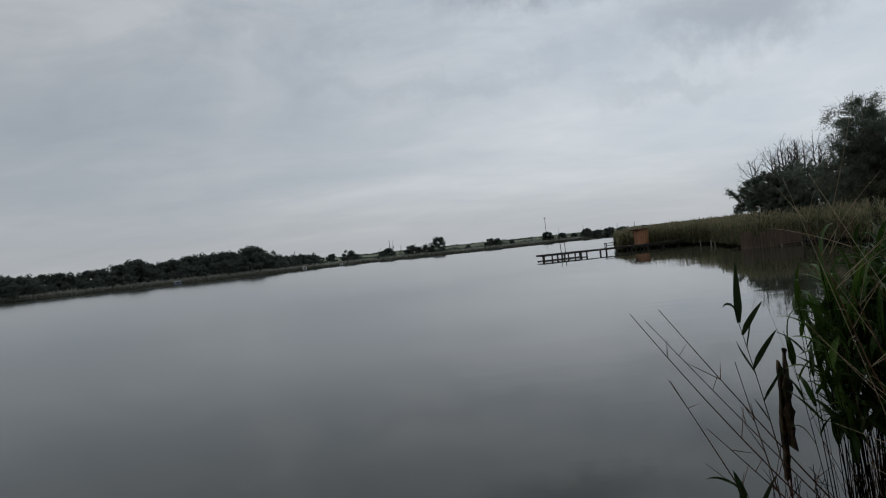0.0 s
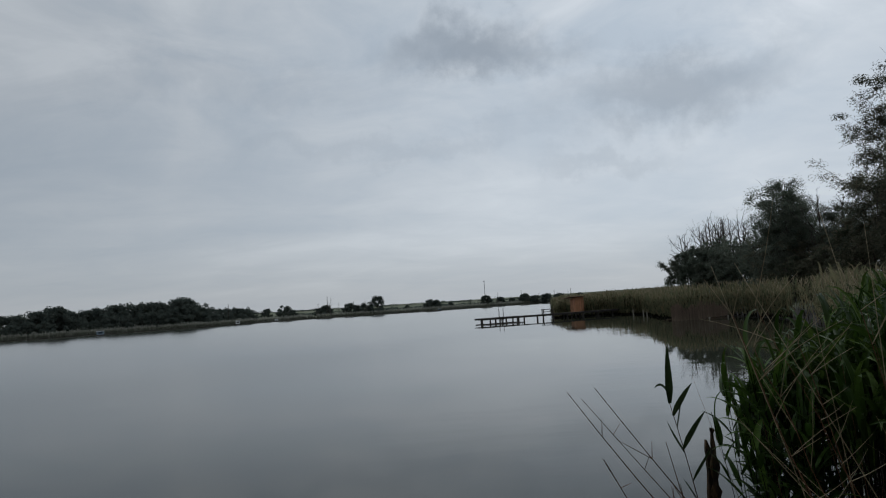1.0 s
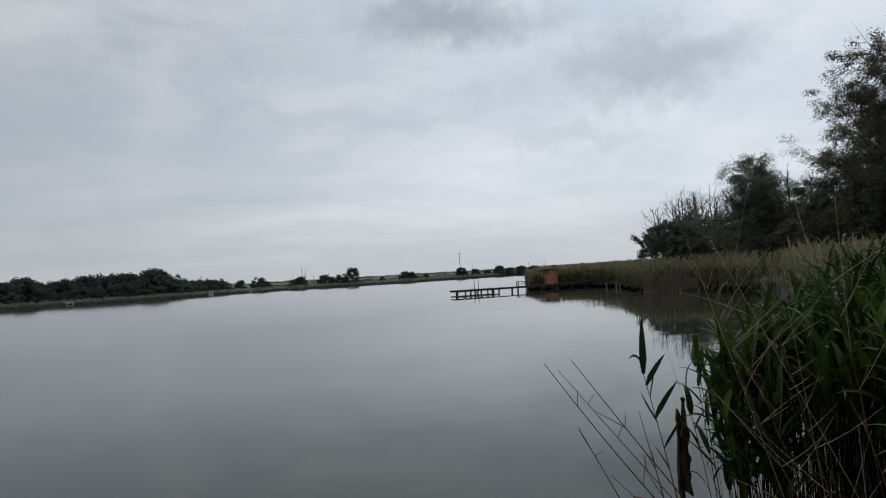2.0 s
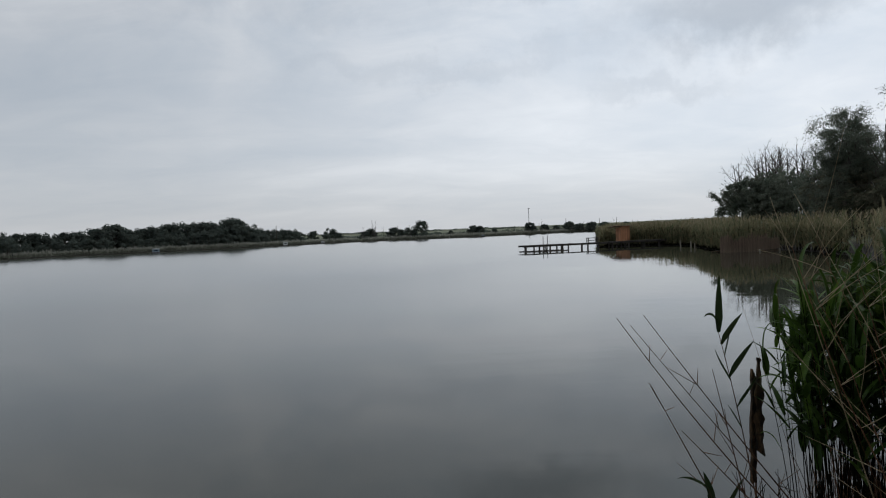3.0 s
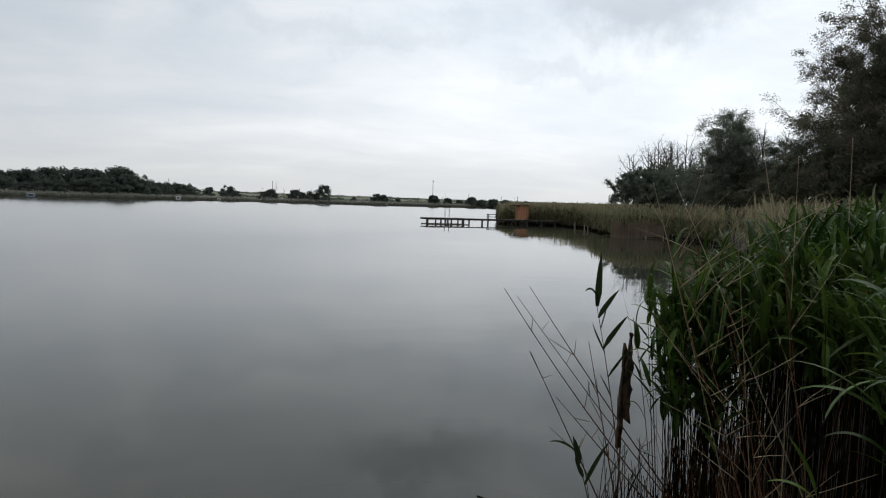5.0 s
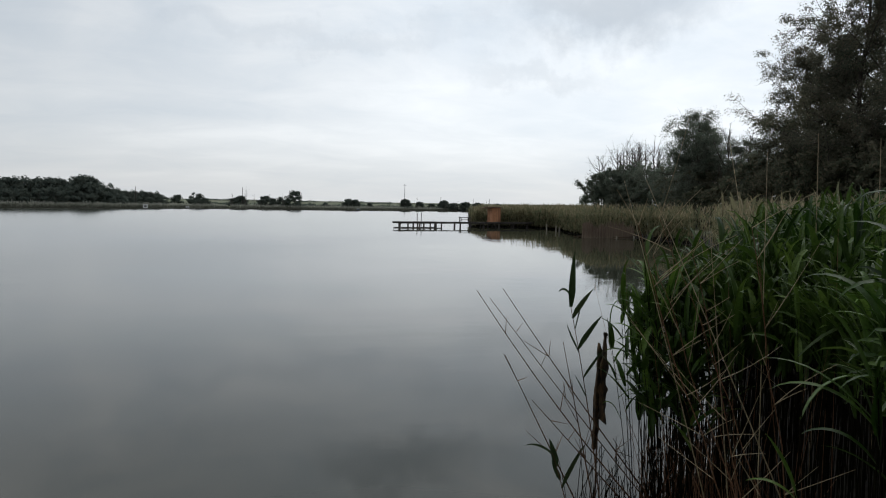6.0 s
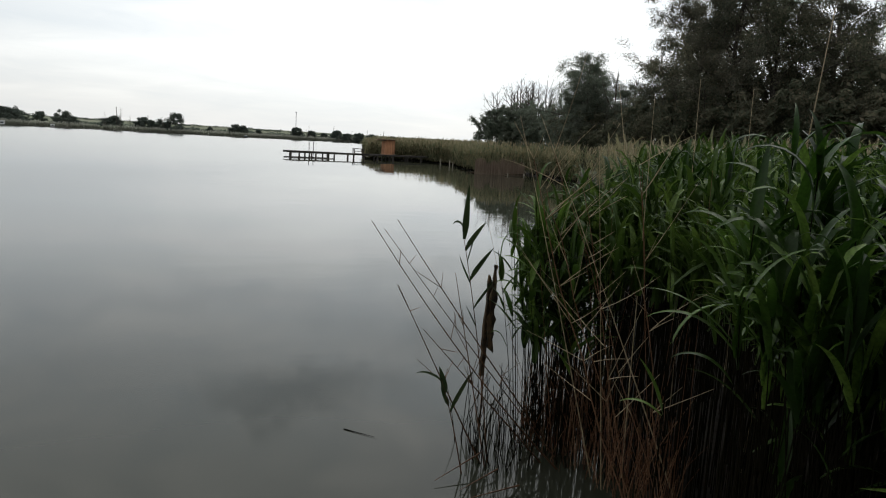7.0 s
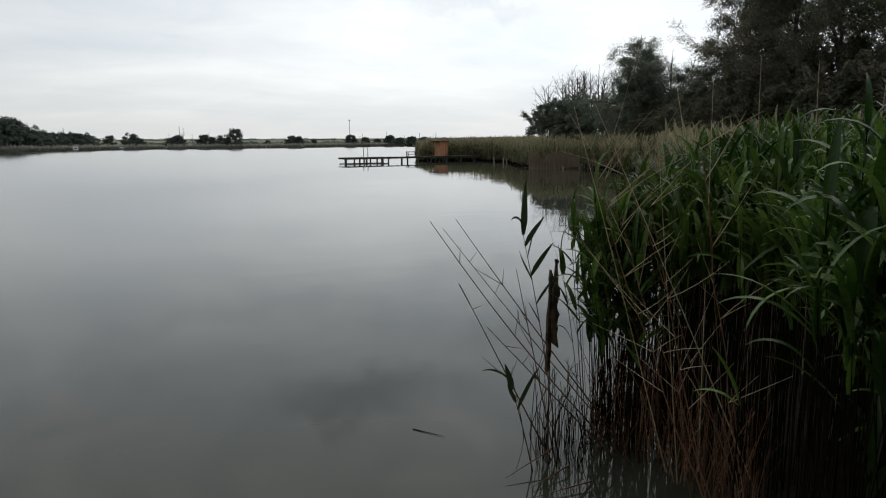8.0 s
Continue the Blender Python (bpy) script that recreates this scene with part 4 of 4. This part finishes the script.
            tubes(g, (q + d * long * n + np.array([0.1, -0.1, -0.25]) * rng.uniform(-0.6, 0.6) * long * n * n)[None], 0.0019 * np.linspace(1, 0.4, 5)[None], 4)
            part("side_shoot", g, DRY_STALK, ob)
    # russet stubble at the foot of the bed
    g = Geo()
    n = 2600
    x, y = rng.uniform(1.6, 3.8, n), rng.uniform(2.5, 5.4, n)
    gap = shore_gap(x, y)
    ok = (gap > -0.15) & (gap < 0.5) & (y > 2.6) & (x < y * 0.95) & (rng.random(n) < np.where(gap < 0, 0.2, 1.0))
    x, y, gap = x[ok], y[ok], gap[ok]
    n = len(x)
    h = rng.uniform(0.2, 0.85, n) * np.where(gap < 0, 0.6, 1)
    b = np.stack([x, y, np.full(n, -0.1)], -1)
    tubes(g, stem_lines(b, h, rng.uniform(0, 0.4, n), rng.uniform(0, 6.28, n), 4), 0.0036 * np.linspace(1, 0.6, 5)[None] * rng.uniform(0.6, 1.1, (n, 1)), 4)
    # dark broken stems standing in the shallows off the bed's corner
    n = 70
    b = np.stack([rng.uniform(2.0, 2.42, n), rng.uniform(3.95, 4.6, n), np.full(n, -0.12)], -1)
    dark = Geo()
    tubes(dark, stem_lines(b, rng.uniform(0.25, 0.75, n), rng.uniform(0, 0.35, n), rng.uniform(0, 6.28, n), 4), 0.0045 * np.linspace(1, 0.6, 5)[None] * rng.uniform(0.7, 1.1, (n, 1)), 4)
    tagged(new("reed_stubble", dark.mesh("reed_stubble", SHADED_STEM)), "dark broken reed stems standing in the shallow water", "reed stalks", kind="stuff")
    tagged(new("reed_stubble", g.mesh("reed_stubble", RED_STEM)), "russet broken stalks at the reeds' foot in the water", "reed stalks", kind="stuff")


build_stalks()


def leafy_reed(base, bend, tip, label, blades):
    """A lone reed standing in the water: blades are height share, bearing, rise, droop, length, width."""
    base, bend, tip = (np.array(v, float) for v in (base, bend, tip))
    s = np.linspace(0, 1, 12)[:, None]
    p = (1 - s) ** 2 * base + 2 * s * (1 - s) * bend + s * s * tip - base
    t = thing("reed_plant", base, label, "reed", "lone reeds in the water")
    g = Geo()
    tubes(g, p[None], np.linspace(0.0055, 0.002, 12)[None], 6)
    part("stem", g.mesh("stem", RUSSET, True), RUSSET, t)
    for f, az, rise, droop, length, width, *roll in blades:
        k = f * 11
        a = min(int(k), 10)
        b = p[a] + (p[a + 1] - p[a]) * (k - a)
        q, w, d = leaf_lines(b[None], np.radians([az]), np.radians([rise]), np.radians([droop]), np.array([length]), np.array([width]), np.array([0.35]), 8, 2.2, roll[0] if roll else 0.0)
        g = Geo()
        strips(g, q, w, d)
        part("leaf", g.mesh("leaf", OLD_LEAF, True), OLD_LEAF, t)


leafy_reed((2.13, 4.16, -0.1), (1.96, 4.06, 0.9), (1.80, 4.12, 1.68), "lone tall reed with upright dark leaves in the water",
           [(1.0, 0, 94, -6, 0.38, 0.050), (1.0, -110, 80, 160, 0.20, 0.034, 0.8), (0.95, 110, 60, 8, 0.24, 0.052, 0.8), (0.90, 80, 74, -5, 0.24, 0.048, 0.5), (0.82, 110, 60, 8, 0.28, 0.052, 0.8), (0.70, 100, 56, -10, 0.24, 0.042, 0.7), (0.80, -110, 56, -20, 0.26, 0.038, 0.8), (0.62, -100, 60, 0, 0.20, 0.028, 0.6)])
leafy_reed((1.88, 4.04, -0.1), (1.76, 4.03, 0.45), (1.66, 4.03, 0.72), "small reed with short green leaves standing in the water",
           [(0.84, -78, 76, 6, 0.20, 0.050, 1.1), (0.70, -80, 64, -6, 0.15, 0.036, 1.0), (0.62, 100, 66, 6, 0.34, 0.05, 0.9), (1.0, -95, 34, 60, 0.22, 0.022, 0.7)])


def arching_reed(x, y, top, blades):
    """A green reed at the front of the bed: blades are height, bearing, rise, droop, length, width."""
    t = thing("reed_plant", (x, y, 0.0), "green reed with long pale leaves arching out before the dark bed", "reed", "reed plants at the water's edge")
    p = stem_lines(np.zeros((1, 3)) - [0, 0, 0.05], np.array([top]), np.array([0.03]), np.array([0.9]), 9)
    g = Geo()
    tubes(g, p, np.linspace(0.0055, 0.0025, 10)[None], 6)
    part("stem", g.mesh("stem", SHADED_STEM, True), SHADED_STEM, t)
    for z, az, rise, droop, length, width in blades:
        k = z / top * 9
        i = min(int(k), 8)
        b = p[0, i] + (p[0, i + 1] - p[0, i]) * (k - i)
        q, w, d = leaf_lines(b[None], np.radians([az]), np.radians([rise]), np.radians([droop]), np.array([length]), np.array([width]), np.array([0.3]), 10, 1.5)
        g = Geo()
        strips(g, q, w, d)
        part("leaf", g.mesh("leaf", REED_LEAF, True), REED_LEAF, t)


arching_reed(2.03, 1.93, 2.12, [(1.60, -46, 48, 95, 0.42, 0.040), (1.48, -44, 50, 110, 0.30, 0.034), (1.66, 120, 62, 70, 0.24, 0.045), (1.95, 150, 78, 130, 0.46, 0.055), (1.90, -30, 80, 120, 0.44, 0.055), (2.08, 60, 84, 20, 0.40, 0.05)])
arching_reed(2.25, 1.67, 2.10, [(1.33, -38, 55, 105, 0.28, 0.036), (1.18, 146, 50, 90, 0.26, 0.036), (1.78, -60, 76, 130, 0.46, 0.06), (1.92, 100, 80, 90, 0.46, 0.06), (2.05, 10, 85, 60, 0.4, 0.055)])
arching_reed(2.12, 1.81, 2.16, [(1.80, 142, 46, 80, 0.42, 0.038), (1.70, 150, 30, 60, 0.36, 0.03), (1.9, -70, 80, 150, 0.5, 0.06), (2.0, 60, 82, 110, 0.46, 0.06), (2.12, 200, 86, 40, 0.4, 0.05)])
arching_reed(1.85, 2.10, 1.75, [(1.29, -52, 40, 80, 0.20, 0.026), (1.30, -48, 70, 20, 0.26, 0.050), (1.6, 120, 70, 130, 0.4, 0.045)])

arching_reed(2.10, 1.74, 2.34, [(2.18, -40, 84, 150, 0.46, 0.050), (2.26, 110, 82, 160, 0.46, 0.050), (2.31, 20, 86, 60, 0.30, 0.030), (2.0, -90, 78, 120, 0.5, 0.046), (1.9, 90, 78, 90, 0.5, 0.046)])
arching_reed(2.38, 2.10, 2.40, [(2.25, -60, 84, 160, 0.44, 0.048), (2.30, 120, 84, 140, 0.44, 0.048), (2.38, 40, 86, 70, 0.30, 0.028), (2.1, 160, 78, 130, 0.5, 0.055), (2.05, -20, 80, 110, 0.5, 0.055)])
arching_reed(2.62, 2.02, 2.36, [(2.2, -120, 84, 170, 0.42, 0.046), (2.3, 60, 86, 120, 0.42, 0.046), (2.34, -30, 86, 70, 0.28, 0.028), (2.05, 30, 78, 120, 0.5, 0.05)])


def build_stake():
    """A thin old stake in the water with two split slabs of bark and wood still on it."""
    rng = np.random.default_rng(31)
    t = thing("wooden_stake", (2.32, 4.74, 0.0), "thin old stake with split brown bark slabs hanging on it", "stake")
    part("pole", post_mesh(rng, 1.25, 0.007, 6, 0.002, 0.3), RUSSET, t)
    for x, y, low, top, w, lean, turn in ((-0.024, -0.015, 0.46, 1.27, 0.025, 0.028, 20), (0.020, -0.03, 0.68, 1.39, 0.030, 0.012, -14)):
        bm = box(bmesh.new(), (-w, -0.012, low), (w, 0.012, top), 0.004)
        bmesh.ops.subdivide_edges(bm, edges=[e for e in bm.edges if abs(e.verts[0].co.z - e.verts[1].co.z) > 0.3], cuts=16)
        for v in bm.verts:
            h = (v.co.z - low) / (top - low)
            jag = noise.noise(Vector((v.co.x * 30, v.co.y * 30, v.co.z * 6 + x * 50)))
            v.co.x *= 1.0 + 0.7 * noise.noise(Vector((x * 90, v.co.z * 14, 1.5))) - 0.3 * h
            v.co.x += 0.012 * jag + lean * h
            v.co.y += 0.006 * noise.noise(Vector((v.co.z * 9, x * 40, 3)))
            if h > 0.97 or h < 0.03:
                v.co.z += 0.03 * math.sin(v.co.x * 140)
        slab = part("bark_slab", bm, STAKE_WOOD, t, loc=(x, y, 0))
        slab.rotation_euler = (0, 0, radians(turn))


build_stake()
stick, _ = stalk("floating_twig", "dark twig floating on the water", (1.22, 4.96, 0.004), (1.42, 4.75, 0.006), 0.0045, SHADED_STEM, "")
tagged(stick, category="twig")
for b, e in (((1.74, 3.80, 0.02), (2.1, 3.95, 0.05)), ((1.62, 3.95, 0.03), (2.05, 4.1, 0.12)), ((1.7, 3.68, 0.02), (2.15, 3.72, 0.04))):
    stalk("fallen_stalk", "broken stalk lying on the water by the reeds", e, b, 0.006, RUSSET, "fallen stalks on the water")


# ---- jetty, hut and bank things ----
def build_jetty():
    rng = np.random.default_rng(43)
    j = thing("jetty", (*JET_A, 0), "long dark weathered wooden jetty on round posts", "jetty", turn=JET_TURN)
    plank = box(bmesh.new(), (-0.07, -0.02, 0), (0.07, 2.0, 0.04), 0.006)
    me = bpy.data.meshes.new("plank")
    plank.to_mesh(me)
    plank.free()
    me.materials.append(OLD_TIMBER)
    u = 0.08
    while u < 4.9:
        part("plank", me, OLD_TIMBER, j, loc=(u, rng.normal(0, 0.02), DECK + rng.normal(0, 0.006)))
        u += 0.155
    short = bpy.data.meshes.new("plank")
    bm = box(bmesh.new(), (-0.07, -0.02, 0), (0.07, 0.95, 0.04), 0.006)
    bm.to_mesh(short)
    bm.free()
    short.materials.append(OLD_TIMBER)
    while u < 16.6:
        part("plank", short, OLD_TIMBER, j, loc=(u, rng.normal(0, 0.02), DECK + rng.normal(0, 0.008)))
        u += 0.155
    for v, u0, u1 in ((0.06, 0.0, 8.0), (0.86, 0.0, 8.0), (1.88, 0.0, 4.9), (0.06, 8.0, 16.6), (0.86, 8.0, 16.6)):
        part("beam", box(bmesh.new(), (u0, v - 0.04, DECK - 0.15), (u1, v + 0.04, DECK - 0.004), 0.01), OLD_TIMBER, j)
    for v in (0.02, 1.92):
        part("low_beam", box(bmesh.new(), (0.1, v - 0.05, 0.02), (4.9, v + 0.05, 0.13), 0.01), OLD_TIMBER, j)
    spots = [(0.12, 0.1), (0.42, 1.0), (0.72, 1.85), (1.0, 0.1), (2.1, 0.1), (2.35, 1.85), (2.55, 0.6), (2.8, 0.1), (4.1, 0.1), (4.35, 1.85), (4.6, 0.9), (4.85, 0.1),
             (6.4, 0.1), (7.5, 0.9), (8.3, 0.1), (10.0, 0.15), (11.9, 0.1), (13.8, 0.1), (15.6, 0.1), (10.0, 0.85), (12.0, 0.85), (14.0, 0.85)]
    for u, v in spots:
        part("post", post_mesh(rng, DECK - 0.03, rng.uniform(0.08, 0.105)), OLD_TIMBER, j, loc=(u, v, 0))
    for u, h in ((1.95, 0.95), (2.4, 1.0)):
        ob = new("mooring_pole", post_mesh(rng, h + DECK, 0.035, 7, 0.01).mesh("mooring_pole", OLD_TIMBER))
        ob.location = jetty_point(u, -0.12)
        tagged(ob, "thin upright pole beside the jetty platform", "pole", "poles at the jetty")
    t = thing("bench", jetty_point(7.85, 0.5, DECK + 0.04), "small dark wooden bench table on the jetty", "bench", turn=JET_TURN)
    part("top", box(bmesh.new(), (-0.65, -0.22, 0.46), (0.65, 0.22, 0.52), 0.01), OLD_TIMBER, t)
    for x in (-0.55, 0.55):
        for y in (-0.17, 0.17):
            part("leg", box(bmesh.new(), (x - 0.04, y - 0.04, 0), (x + 0.04, y + 0.04, 0.458), 0.008), OLD_TIMBER, t)
    part("rail", box(bmesh.new(), (-0.5, -0.02, 0.2), (0.5, 0.02, 0.26), 0.006), OLD_TIMBER, t)


build_jetty()


def build_hut():
    """A small board hut on posts behind the walkway."""
    rng = np.random.default_rng(47)
    w, dp, h = 1.1, 1.1, 1.62
    t = thing("hut", jetty_point(11.6, 1.1, DECK), "small orange-brown board hut on posts beside the jetty", "hut", turn=JET_TURN)
    part("floor", box(bmesh.new(), (-0.05, -0.05, -0.08), (w + 0.05, dp + 0.05, 0), 0.01), OLD_TIMBER, t)
    n = 9
    step = w / n
    for i in range(n):
        for y, hh in ((0.0, h), (dp - 0.025, h - 0.14)):
            part("board", box(bmesh.new(), (i * step + 0.004, y, 0.002), ((i + 1) * step - 0.004, y + 0.025, hh + rng.normal(0, 0.006)), 0.004), HUT_BOARD, t)
    for i in range(8):
        y0 = 0.03 + i * (dp - 0.06) / 8
        for x in (0.0, w - 0.025):
            part("board", box(bmesh.new(), (x, y0 + 0.004, 0.002), (x + 0.025, y0 + (dp - 0.06) / 8 - 0.004, h - 0.06 - 0.1 * i / 8), 0.004), HUT_BOARD, t)
    roof = box(bmesh.new(), (-0.85, -0.18, 0), (w + 0.15, dp + 0.15, 0.05), 0.01)
    r = part("roof", roof, HUT_ROOF, t, loc=(0, 0, h + 0.03))
    r.rotation_euler = (radians(-5.5), 0, 0)
    for x in (0.08, w - 0.08):
        for y in (0.08, dp - 0.08):
            part("post", post_mesh(rng, DECK - 0.09, 0.07), OLD_TIMBER, t, loc=(x, y, -DECK))


build_hut()


def build_bank_things():
    rng = np.random.default_rng(59)
    # brown dead reeds cut to a rough screen on the water's edge
    g = Geo()
    n = 1100
    x = 22.7 + 4.1 * rng.random(n) ** 1.25
    y = 50.1 - 0.12 * (x - 22.7) + rng.uniform(-0.25, 0.35, n)
    b = np.stack([x, y, np.full(n, -0.1)], -1)
    h = (1.22 + 0.16 * np.sin(x * 2.3) + 0.1 * np.sin(x * 7.1)) * rng.uniform(0.55, 1.12, n)
    tubes(g, stem_lines(b, h, rng.uniform(0, 0.08, n), rng.uniform(0, 6.28, n), 2), 0.020 * np.linspace(1, 0.5, 3)[None] * rng.uniform(0.6, 1.3, (n, 1)), 4)
    tagged(new("dead_reed_screen", g.mesh("dead_reed_screen", BROWN_REED)), "screen of reddish-brown dead reeds at the water's edge", "reeds", kind="stuff")
    for (x, y), w, turn in (((24.9, 49.0), 1.9, 6), ((22.1, 50.6), 1.0, -4)):
        p = part("plank", box(bmesh.new(), (0, 0, 0), (w, 0.22, 0.07), 0.012), STAKE_WOOD, None, loc=(x, y, 0.05))
        p.rotation_euler = (0, radians(-2), radians(turn))
        tagged(p, "brown weathered plank lying along the reeds' foot", "plank", "planks by the reeds")
    for x, y, h in ((25.0, 48.9, 0.2), (26.6, 49.05, 0.22), (24.9, 64.0, 0.75), (24.7, 61.0, 0.7), (24.4, 59.4, 0.6)):
        ob = new("mooring_pole", post_mesh(rng, h - 0.02, 0.06).mesh("mooring_pole", PALE_PLANK))
        ob.location = (x, y, 0)
        tagged(ob, "short pale stake in the shallow water", "pole", "stakes along the reeds")


build_bank_things()


# ---- small things on the far shore ----


def build_far_things():
    rng = np.random.default_rng(61)

    def cabin(az, d, w, h, label, wall, roof):
        x, y = at_bearing(az, d)
        t = thing("float_cabin", (x, y, 0.0), label, "cabin", "cabins on the far shore", turn=-az)
        part("pontoon", box(bmesh.new(), (-w * 0.6, -0.8, 0.0), (w * 0.6, 1.2, 0.28), 0.05), OLD_TIMBER, t)
        part("wall", box(bmesh.new(), (-w / 2, -0.5, 0.284), (w / 2, 1.0, h), 0.04), wall, t)
        part("roof", box(bmesh.new(), (-w / 2 - 0.12, -0.65, h + 0.004), (w / 2 + 0.12, 1.15, h + 0.14), 0.03), roof, t)
        part("window", box(bmesh.new(), (-w * 0.28, -0.53, h * 0.5), (w * 0.28, -0.504, h * 0.82), 0.01), DARK_GLASS, t)

    cabin(-11.9, 255, 1.5, 1.35, "small white floating cabin with a dark window", WHITE_PAINT, WHITE_PAINT)
    cabin(-8.8, 272, 1.2, 0.9, "low white boat cabin moored at the reeds", WHITE_PAINT, WHITE_PAINT)
    cabin(-22.0, 208, 1.9, 1.15, "pale blue-grey shelter moored at the bank", BLUE_TARP, WHITE_PAINT)
    cabin(5.0, 287, 1.0, 0.8, "low pale boat cabin moored at the reeds", BLUE_TARP, WHITE_PAINT)
    x, y = at_bearing(8.98, 335)
    z = float(ground_height(np.array([x]), np.array([y]))[0])
    m = thing("mast", (x, y, z - 0.2), "tall thin grey mast standing on the far meadow", "mast")
    part("pole", post_mesh(rng, 13.55 - z, 0.13, 8, 0.001, 0.3), GREY_METAL, m)
    part("crossbar", box(bmesh.new(), (-0.7, -0.06, 13.0 - z), (0.7, 0.06, 13.15 - z), 0.02), GREY_METAL, m)
    for az, d, h in ((-4.55, 300, 8.8), (-2.35, 330, 5.5), (12.1, 380, 7), (16.3, 340, 8.2), (-12.6, 275, 7.5), (14.9, 390, 6.5)):
        x, y = at_bearing(az, d)
        z = float(ground_height(np.array([x]), np.array([y]))[0])
        ob = new("pole", post_mesh(rng, h, 0.11, 7, 0.002, 0.4).mesh("pole", DEAD_WOOD))
        ob.location = (x, y, z)
        tagged(ob, "thin weathered pole on the far bank", "pole", "poles on the far bank")


build_far_things()
